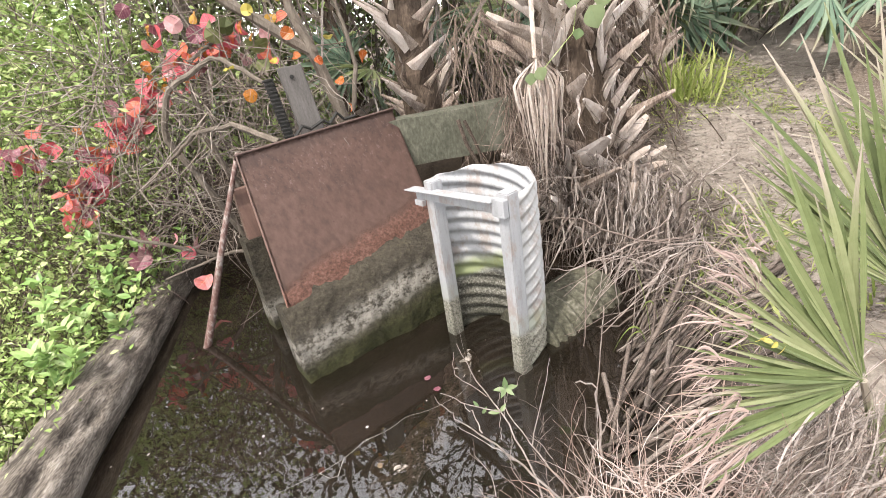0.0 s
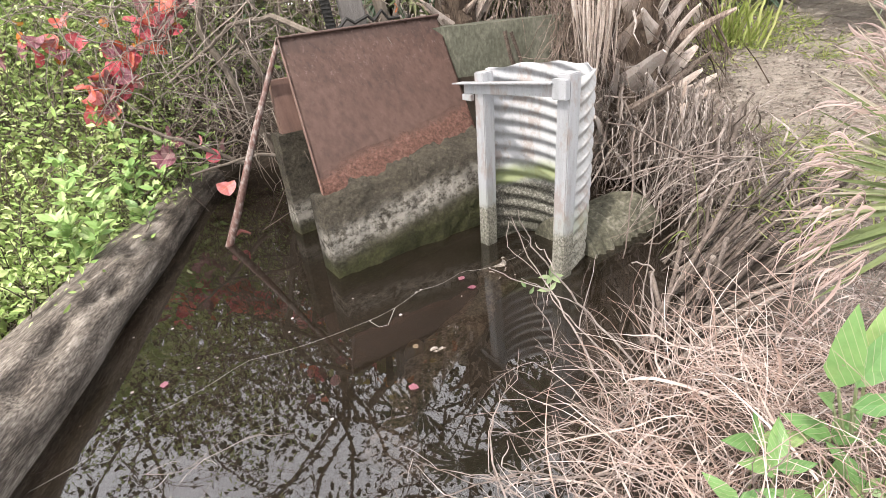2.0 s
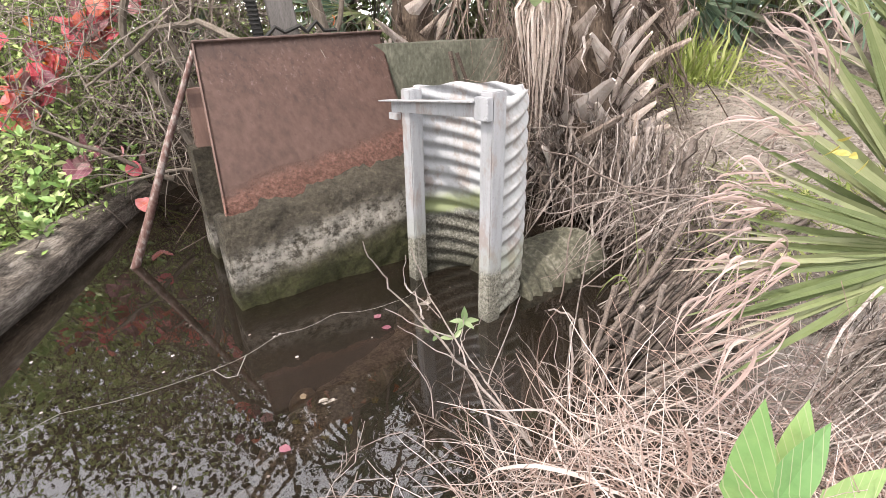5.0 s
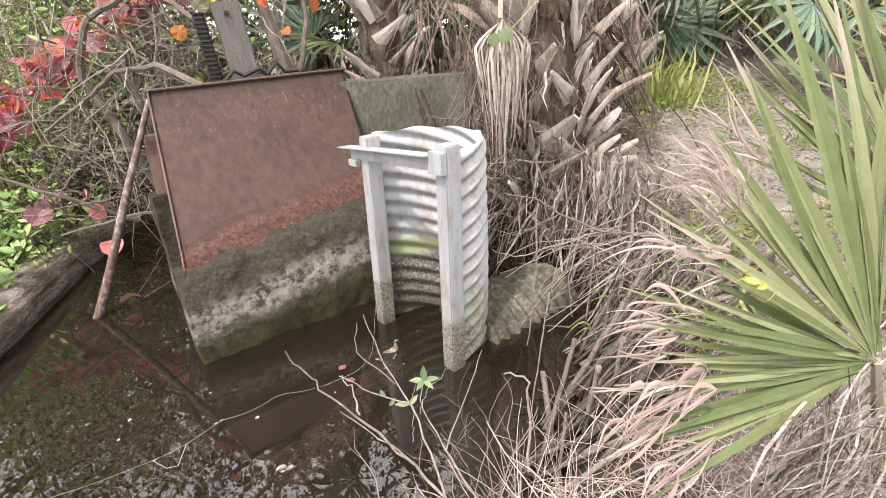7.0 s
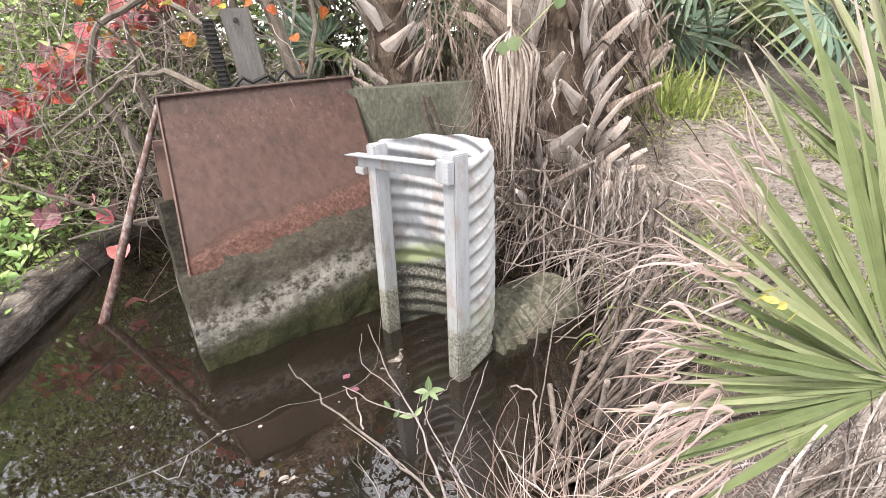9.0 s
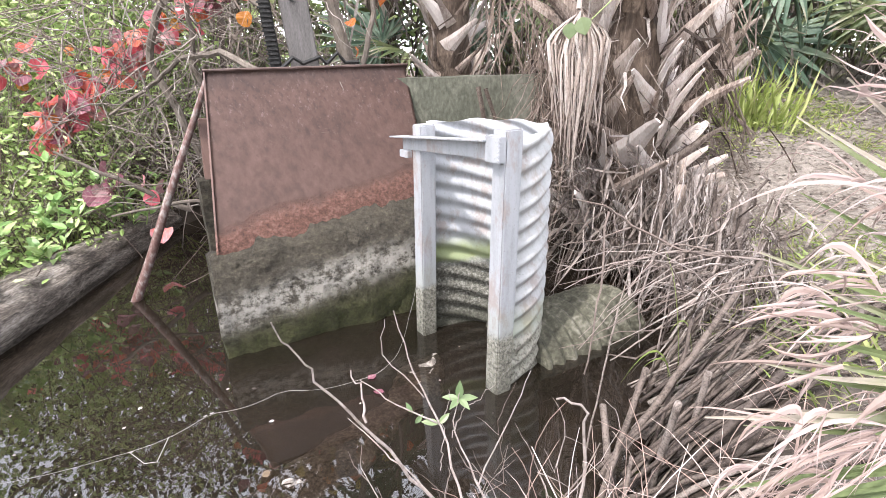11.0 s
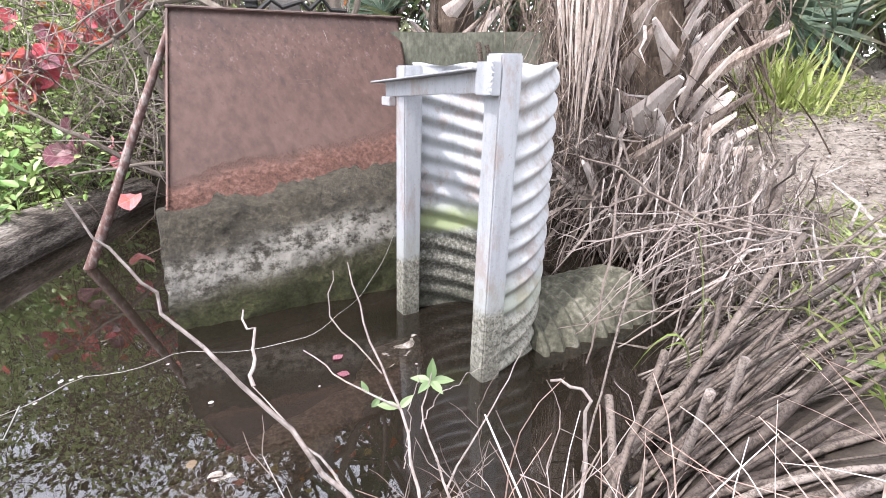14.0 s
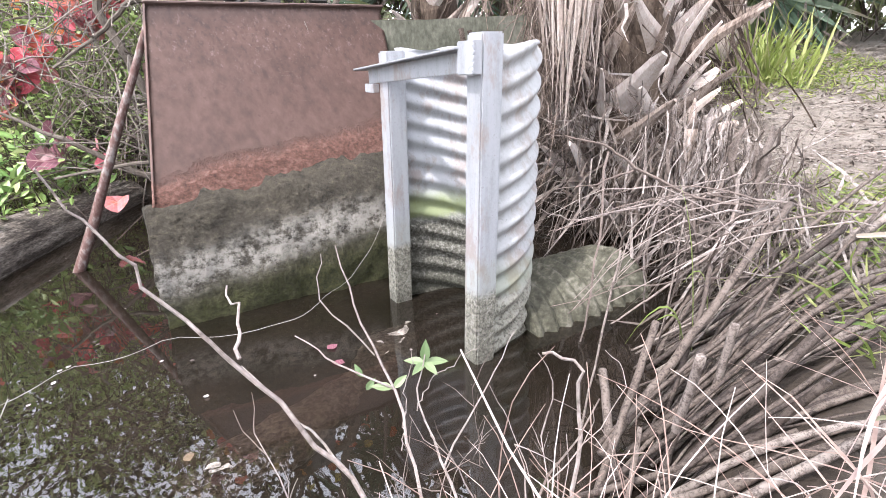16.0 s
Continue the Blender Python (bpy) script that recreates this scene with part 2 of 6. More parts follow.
def water_material():
    """Tea-dark water: half of what shows is the peaty body, the rest is seen through to the bed."""
    m, t, p = nodes_of("water")
    g, s = position(t)
    p.inputs["Base Color"].default_value = (0.3, 0.22, 0.155, 1)
    p.inputs["Roughness"].default_value = 0.0
    p.inputs["IOR"].default_value = 1.33
    p.inputs["Specular IOR Level"].default_value = 1.0
    p.inputs["Transmission Weight"].default_value = 1.0
    a = noise_tex(t, g.outputs["Position"], 2.2, 2)
    b = noise_tex(t, g.outputs["Position"], 18, 2)
    bump(t, p, math_node(t, "ADD", a, math_node(t, "MULTIPLY", b, 0.06)), 0.035, 0.05)
    body = t.nodes.new("ShaderNodeBsdfPrincipled")
    silt = noise_tex(t, g.outputs["Position"], 3.5, 6, 0.7)
    t.links.new(ramp(t, silt, [(0.35, (0.011, 0.009, 0.006)), (0.65, (0.02, 0.015, 0.011))]), body.inputs["Base Color"])
    body.inputs["Roughness"].default_value = 0.0
    body.inputs["IOR"].default_value = 1.58
    body.inputs["Specular IOR Level"].default_value = 1.0
    t.links.new(p.inputs["Normal"].links[0].from_socket, body.inputs["Normal"])
    mx = t.nodes.new("ShaderNodeMixShader")
    mx.inputs[0].default_value = 0.55
    t.links.new(p.outputs[0], mx.inputs[1])
    t.links.new(body.outputs[0], mx.inputs[2])
    t.links.new(mx.outputs[0], t.nodes["Material Output"].inputs["Surface"])
    return m


def riser_material(name, clean, dark, green=0.75, drop=0.0, crust_tone=1.0):
    """Weathered pale metal: chalky above, an algae line, and a crusted foot."""
    m, t, p = nodes_of(name)
    g, s = position(t)
    big = noise_tex(t, g.outputs["Position"], 7, 6)
    fine = noise_tex(t, g.outputs["Position"], 75, 5, 0.75)
    streak = noise_tex(t, g.outputs["Position"], 9, 5, 0.6, (3, 3, 0.25))
    chalk = ramp(t, math_node(t, "MULTIPLY_ADD", fine, 0.35, math_node(t, "MULTIPLY", streak, 0.65)), [(0.3, dark), (0.5, clean), (0.75, tuple(min(1, c * 1.12) for c in clean))])
    stain = noise_tex(t, g.outputs["Position"], 13, 7, 0.7, (1, 1, 0.4))
    chalk = mixc(t, math_node(t, "MULTIPLY", step(t, stain, 0.5, 0.64), 0.6), chalk, (0.18, 0.135, 0.11))
    chalk = mixc(t, math_node(t, "MULTIPLY", step(t, fine, 0.58, 0.68), 0.5), chalk, (0.11, 0.105, 0.095))
    z = math_node(t, "ADD", s["Z"], math_node(t, "MULTIPLY_ADD", big, 0.1, drop - 0.05))
    algae = math_node(t, "MULTIPLY", step(t, z, 0.3, 0.34), step(t, z, 0.47, 0.37))
    col = mixc(t, math_node(t, "MULTIPLY", algae, green), chalk, (0.15, 0.18, 0.05))
    crust = ramp(t, fine, [(0.38, (0.035 * crust_tone, 0.033 * crust_tone, 0.026 * crust_tone)), (0.52, (0.1 * crust_tone, 0.095 * crust_tone, 0.075 * crust_tone)), (0.68, (0.275, 0.265, 0.235))])
    col = mixc(t, step(t, z, 0.345, 0.30), col, crust)
    col = mixc(t, math_node(t, "MULTIPLY", step(t, z, 0.16, 0.02), 0.7), col, (0.025, 0.025, 0.015))
    t.links.new(col, p.inputs["Base Color"])
    p.inputs["Roughness"].default_value = 0.62
    p.inputs["Metallic"].default_value = 0.0
    h = math_node(t, "MULTIPLY", fine, math_node(t, "MULTIPLY_ADD", step(t, z, 0.34, 0.28), 0.9, 0.1))
    bump(t, p, h, 0.6, 0.012)
    return m


def rust_material():
    m, t, p = nodes_of("rusted_steel")
    g, s = position(t)
    pos = g.outputs["Position"]
    big = noise_tex(t, pos, 4, 6)
    streak = noise_tex(t, pos, 8, 5, 0.6, (3, 3, 0.18))
    fine = noise_tex(t, pos, 90, 5, 0.7)
    mix = math_node(t, "MULTIPLY_ADD", streak, 0.42, math_node(t, "MULTIPLY_ADD", fine, 0.06, math_node(t, "MULTIPLY_ADD", big, 0.22, 0.14)))
    col = ramp(t, mix, [(0.34, (0.052, 0.03, 0.0225)), (0.48, (0.091, 0.052, 0.0395)), (0.62, (0.133, 0.08, 0.062))])
    drip = noise_tex(t, pos, 9, 4, 0.6, (5, 5, 0.1))
    high = step(t, s["Z"], 0.72, 1.1)
    col = mixc(t, math_node(t, "MULTIPLY", math_node(t, "MULTIPLY", step(t, drip, 0.5, 0.66), high), 0.5), col, (0.042, 0.027, 0.022))
    pale = noise_tex(t, pos, 13, 5, 0.7, (4, 4, 0.12))
    col = mixc(t, math_node(t, "MULTIPLY", math_node(t, "MULTIPLY", step(t, pale, 0.55, 0.72), high), 0.45), col, (0.27, 0.2, 0.175))
    scratch = noise_tex(t, pos, 14, 6, 0.75, (0.35, 0.35, 9))  # level scrapes
    col = mixc(t, math_node(t, "MULTIPLY", step(t, scratch, 0.66, 0.71), 0.3), col, (0.3, 0.235, 0.205))
    spots = noise_tex(t, pos, 38, 2, 0.5)
    col = mixc(t, math_node(t, "MULTIPLY", step(t, spots, 0.69, 0.74), 0.35), col, (0.05, 0.026, 0.02))
    z = math_node(t, "ADD", s["Z"], math_node(t, "MULTIPLY_ADD", big, 0.2, math_node(t, "MULTIPLY_ADD", fine, 0.1, math_node(t, "MULTIPLY_ADD", s["X"], -0.2, -0.32))))
    scale = step(t, z, 0.56, 0.5)
    flake = noise_tex(t, pos, 45, 6, 0.8)
    col = mixc(t, math_node(t, "MULTIPLY", scale, 0.85), col, ramp(t, flake, [(0.36, (0.05, 0.022, 0.015)), (0.52, (0.17, 0.08, 0.056)), (0.68, (0.3, 0.18, 0.14))]))
    col = mixc(t, math_node(t, "MULTIPLY", step(t, s["Z"], 1.06, 1.18), 0.55), col, (0.045, 0.03, 0.025))
    t.links.new(col, p.inputs["Base Color"])
    p.inputs["Roughness"].default_value = 0.6
    p.inputs["Specular IOR Level"].default_value = 0.35
    rise = math_node(t, "ADD", math_node(t, "MULTIPLY", flake, math_node(t, "MULTIPLY_ADD", scale, 1.2, 0.02)), math_node(t, "MULTIPLY", spots, 0.04))
    bump(t, p, rise, 0.8, 0.018)
    return m


def concrete_material(name, base, green, top):
    m, t, p = nodes_of(name)
    g, s = position(t)
    pos = g.outputs["Position"]
    big = noise_tex(t, pos, 5, 8, 0.65)
    fine = noise_tex(t, pos, 55, 6, 0.8)
    pits = noise_tex(t, pos, 24, 5, 0.75)
    blot = noise_tex(t, pos, 11, 7, 0.75, (1, 1, 2.2))
    f = math_node(t, "MULTIPLY_ADD", fine, 0.5, math_node(t, "MULTIPLY", blot, 0.5))
    col = ramp(t, f, [(0.36, tuple(c * 0.22 for c in base)), (0.47, tuple(c * 0.65 for c in base)), (0.55, base), (0.68, tuple(min(1, c * 2.1) for c in base))])
    z = math_node(t, "ADD", s["Z"], math_node(t, "MULTIPLY_ADD", big, 0.16, math_node(t, "MULTIPLY_ADD", s["X"], -0.16, -0.22)))
    pale = math_node(t, "MULTIPLY", step(t, z, 0.08, 0.16), step(t, z, 0.3, 0.2))
    col = mixc(t, math_node(t, "MULTIPLY", pale, step(t, math_node(t, "MULTIPLY_ADD", pits, 0.6, math_node(t, "MULTIPLY", blot, 0.4)), 0.4, 0.56)), col, (0.27, 0.25, 0.215))
    col = mixc(t, math_node(t, "MULTIPLY", step(t, z, 0.16, 0.02), 0.85), col, ramp(t, fine, [(0.35, tuple(c * 0.3 for c in green)), (0.65, green)]))
    col = mixc(t, math_node(t, "MULTIPLY", step(t, z, 0.3, 0.42), 0.45), col, ramp(t, f, [(0.38, tuple(c * 0.25 for c in top)), (0.62, tuple(c * 1.3 for c in top))]))
    t.links.new(col, p.inputs["Base Color"])
    p.inputs["Roughness"].default_value = 0.9
    bump(t, p, math_node(t, "ADD", fine, math_node(t, "MULTIPLY", pits, 1.8)), 0.9, 0.025)
    return m


RISER = riser_material("chalky_aluminium", (0.27, 0.273, 0.275), (0.18, 0.18, 0.18))
RISER_OUT = riser_material("outer_aluminium", (0.27, 0.268, 0.26), (0.18, 0.172, 0.16), 0.3, 0.13, 2.4)
POST = riser_material("post_aluminium", (0.235, 0.237, 0.242), (0.155, 0.158, 0.16), 0.12, 0.08, 1.6)
RUST = rust_material()
CONCRETE = concrete_material("crusted_concrete", (0.069, 0.059, 0.043), (0.055, 0.057, 0.016), (0.057, 0.048, 0.031))
BEAM = rough_stuff("mossy_concrete", [(0.34, (0.029, 0.03, 0.02)), (0.5, (0.06, 0.06, 0.043)), (0.66, (0.105, 0.1, 0.078))], 5, 60, 0.9, 0.25, (1, 1, 0.5))
GROUND, WATER = ground_material(), water_material()


# ---- mesh helpers ----
def part(name, bm, material, parent=None, label=""):
    me = bpy.data.meshes.new(name)
    bm.to_mesh(me)
    bm.free()
    return from_mesh(name, me, material, parent, label)


def from_mesh(name, me, material, parent=None, label=""):
    if material and not me.materials:
        me.materials.append(material)
    ob = new(name, me)
    if parent:
        ob.parent = parent
        ob.matrix_parent_inverse = parent.matrix_world.inverted()
    if label:
        ob["label"] = label
    return ob


def thing(name, where, label, category, group="", kind=""):
    ob = new(name)
    ob.empty_display_size = 0.05
    ob.matrix_world = Matrix.Translation(where)
    return tagged(ob, label, category, group, kind)


def smooth(ob):
    ob.data.polygons.foreach_set("use_smooth", [True] * len(ob.data.polygons))
    return ob


def block(p0, ax, ay, az, bevel=0.004, cuts=0, rough=0.0):
    """A bevelled block from a corner and its three edges."""
    bm = bmesh.new()
    p0, ax, ay, az = Vector(p0), Vector(ax), Vector(ay), Vector(az)
    v = [bm.verts.new(p0 + ax * i + ay * j + az * k) for i in (0, 1) for j in (0, 1) for k in (0, 1)]
    for q in ((0, 1, 3, 2), (4, 6, 7, 5), (0, 4, 5, 1), (2, 3, 7, 6), (0, 2, 6, 4), (1, 5, 7, 3)):
        bm.faces.new([v[i] for i in q])
    bmesh.ops.recalc_face_normals(bm, faces=bm.faces)
    if cuts:
        bmesh.ops.subdivide_edges(bm, edges=bm.edges, cuts=cuts, use_grid_fill=True)
        for q in bm.verts:
            q.co += noise.noise_vector(q.co * 5.0) * rough + noise.noise_vector(q.co * 17.0) * rough * 0.45
    elif bevel:
        bmesh.ops.bevel(bm, geom=bm.edges, offset=bevel, segments=2, affect="EDGES")
    return bm


def mesh_of(name, verts, faces, uvs=None):
    me = bpy.data.meshes.new(name)
    me.from_pydata([tuple(v) for v in verts], [], faces)
    if uvs is not None:
        lay = me.uv_layers.new(name="UVMap")
        idx = np.empty(len(me.loops), int)
        me.loops.foreach_get("vertex_index", idx)
        lay.data.foreach_set("uv", np.asarray(uvs, float)[idx].ravel())
    me.update()
    return me


class Heap:
    """Gathers many pieces into one mesh."""

    def __init__(self):
        self.v, self.f, self.uv, self.n = [], [], [], 0

    def add(self, verts, faces, uv=None):
        self.v.append(np.asarray(verts, float))
        self.f += [tuple(i + self.n for i in q) for q in faces]
        self.uv.append(np.zeros((len(verts), 2)) if uv is None else np.asarray(uv, float))
        self.n += len(verts)

    def mesh(self, name):
        return mesh_of(name, np.concatenate(self.v), self.f, np.concatenate(self.uv))

    def tube(self, pts, r0, r1, sides=4):
        pts = np.asarray(pts, float)
        k = len(pts)
        tang = np.gradient(pts, axis=0)
        tang /= np.linalg.norm(tang, axis=1)[:, None] + 1e-9
        ref = np.array([0.3, 0.2, 0.93]) if abs(tang[0][2]) < 0.9 else np.array([1.0, 0.1, 0])
        a = np.cross(tang, ref)
        a /= np.linalg.norm(a, axis=1)[:, None] + 1e-9
        b = np.cross(tang, a)
        th = np.arange(sides) * 2 * np.pi / sides
        rad = np.linspace(r0, r1, k)[:, None, None]
        ring = pts[:, None] + rad * (np.cos(th)[None, :, None] * a[:, None] + np.sin(th)[None, :, None] * b[:, None])
        faces = [(i * sides + j, i * sides + (j + 1) % sides, (i + 1) * sides + (j + 1) % sides, (i + 1) * sides + j) for i in range(k - 1) for j in range(sides)]
        faces += [tuple(range(sides))[::-1], tuple((k - 1) * sides + j for j in range(sides))]
        uv = np.repeat(np.linspace(0, 1, k), sides)
        self.add(ring.reshape(-1, 3), faces, np.stack([uv, uv * 0], 1))

    def strip(self, pts, width, side, fold=0.0):
        """A pointed blade along pts; side = its sideways direction."""
        pts = np.asarray(pts, float)
        k = len(pts)
        s = np.linspace(0, 1, k)
        w = width * np.minimum(1, (1 - s) * 2.2 + 0.02) * np.minimum(1, 0.5 + s * 3)
        side = np.asarray(side, float)
        up = np.cross(np.gradient(pts, axis=0), side)
        up /= np.linalg.norm(up, axis=1)[:, None] + 1e-9
        if fold:
            v = np.concatenate([pts + side * w[:, None], pts - up * (fold * w)[:, None], pts - side * w[:, None]])
            faces = [(j * k + i, j * k + i + 1, (j + 1) * k + i + 1, (j + 1) * k + i) for j in (0, 1) for i in range(k - 1)]
            uv = np.concatenate([np.stack([s, s * 0 + q], 1) for q in (0, 0.5, 1)])
        else:
            v = np.concatenate([pts + side * w[:, None], pts - side * w[:, None]])
            faces = [(i, i + 1, k + i + 1, k + i) for i in range(k - 1)]
            uv = np.concatenate([np.stack([s, s * 0 + q], 1) for q in (0, 1)])
        self.add(v, faces, uv)


RNG = np.random.default_rng(7)


def curve(p, direction, length, sag=0.3, wobble=0.08, k=5):
    """Points of a bending stem."""
    direction = np.asarray(direction, float) / (np.linalg.norm(direction) + 1e-9)
    s = np.linspace(0, 1, k)[:, None]
    side = RNG.normal(size=3)
    pts = np.asarray(p, float) + direction * s * length + np.array([0, 0, -1.0]) * sag * length * s**2 + side * wobble * length * s * s
    return pts + RNG.normal(size=pts.shape) * wobble * length * 0.12


def leaf_faces(n=6):
    """Outline of a flat leaf in its own frame: length along x from 0 to 1, slightly cupped."""
    s = np.linspace(0, 1, n)
    w = np.sin(np.pi * np.clip(s, 0, 1) ** 0.8) * 0.5
    mid = np.stack([s, s * 0, -0.12 * s * s], 1)
    l = np.stack([s, w, 0.12 * w - 0.12 * s * s], 1)[1:-1]
    r = np.stack([s, -w, 0.12 * w - 0.12 * s * s], 1)[1:-1]
    v = np.concatenate([mid, l, r])
    f = []
    m = n - 2
    for base in (n, n + m):
        f.append((0, 1, base))
        for i in range(m - 1):
            f.append((1 + i, 2 + i, base + i + 1, base + i))
        f.append((n - 2, n - 1, base + m - 1))
    return v, f, np.stack([v[:, 0], v[:, 1] + 0.5], 1)


LEAF_SMALL, LEAF_FINE = leaf_faces(4), leaf_faces(7)


def scatter_leaves(heap, places, size, aspect=0.5, up=0.4, shape=LEAF_SMALL):
    """Leaves at the given places, turned anyhow but facing rather up."""
    v, f, uv = shape
    places = np.asarray(places, float)
    k, m = len(places), len(v)
    a = RNG.normal(size=(k, 3))
    a[:, 2] *= 0.6
    a /= np.linalg.norm(a, axis=1)[:, None]
    b = np.cross(RNG.normal(size=(k, 3)) + np.array([0, 0, up * 4]), a)
    b /= np.linalg.norm(b, axis=1)[:, None] + 1e-9
    c = np.cross(a, b)
    L = size * RNG.uniform(0.6, 1.3, k)[:, None, None]
    q = places[:, None] + L * (v[None, :, :1] * a[:, None] + v[None, :, 1:2] * aspect * 2 * b[:, None] + v[None, :, 2:] * c[:, None])
    heap.add(q.reshape(-1, 3), [tuple(o + n * m for o in g) for n in range(k) for g in f], np.tile(uv, (k, 1)))


# ---- ground and water ----
POND = np.array([(-2.05, 1.25), (-1.62, 0.75), (-1.2, 0.3), (-0.55, 0.3), (-0.16, 0.52), (0.0, 0.8), (0.14, 1.06), (0.38, 1.28), (0.62, 1.47), (0.82, 1.85), (1.02, 2.35), (1.25, 2.9), (1.05, 3.6), (0.7, 4.1), (-0.5, 4.4), (-2.1, 4.6), (-2.3, 3.5)])


def pond_distance(x, y):
    """Signed distance to the pond's edge: positive on land."""
    p = np.stack([x, y], -1)[..., None, :]
    a, b = POND, np.roll(POND, -1, 0)
    e = b - a
    h = np.clip(((p - a) * e).sum(-1) / (e * e).sum(-1), 0, 1)
    dist = np.linalg.norm(p - a - h[..., None] * e, axis=-1).min(-1)
    yy = (a[:, 1] > p[..., 1]) != (b[:, 1] > p[..., 1])
    xx = p[..., 0] < (b[:, 0] - a[:, 0]) * (p[..., 1] - a[:, 1]) / (np.where(b[:, 1] == a[:, 1], 1e-9, b[:, 1] - a[:, 1])) + a[:, 0]
    inside = (yy & xx).sum(-1) % 2 == 1
    return np.where(inside, -dist, dist)


def height(x, y):
    x, y = np.asarray(x, float), np.asarray(y, float)
    d = pond_distance(x, y)
    right = np.clip((x + 0.6) / 1.0, 0, 1)
    back = np.clip((y - 3.4) / 1.2, 0, 1)
    top = 0.12 + 0.24 * right + 0.3 * back + 0.12 * np.clip(x - 1.5, 0, 2)
    land = top * (1 - np.exp(-np.maximum(d, 0) / 0.28)) + 0.03 * np.minimum(np.maximum(d, 0), 6)
    bed = -0.45 * (1 - np.exp(np.minimum(d, 0) / 0.35))
    wob = 0.03 * np.sin(3.1 * x + 1.7 * y) * np.cos(2.3 * y - 1.1 * x) + 0.015 * np.sin(9 * x + 5 * y)
    return land + bed + wob * np.clip(np.abs(d) * 3, 0, 1)


def ground():
    u = np.linspace(-1, 1, 261)
    ax = 4.2 * u + 75 * np.sign(u) * np.maximum(np.abs(u) - 0.8, 0) ** 2 * 22
    X, Y = np.meshgrid(ax, ax + 2.6)
    Z = height(X, Y)
    n = len(ax)
    v = np.stack([X, Y, Z], -1).reshape(-1, 3)
    f = [(j * n + i, j * n + i + 1, (j + 1) * n + i + 1, (j + 1) * n + i) for j in range(n - 1) for i in range(n - 1)]
    ob = from_mesh("ground", mesh_of("ground", v, f), GROUND)
    return smooth(tagged(ob, "leaf-littered bank with a sandy path", "ground", kind="structure"))


def water():
    v = [(x, y, 0.0) for x, y in ((-3.2, 0.0), (2.0, 0.0), (2.0, 5.2), (-3.2, 5.2))]
    ob = from_mesh("water", mesh_of("water", v, [(0, 1, 2, 3)]), WATER)
    return tagged(ob, "still dark tea-coloured pond water", "water", kind="structure")


ground()
water()


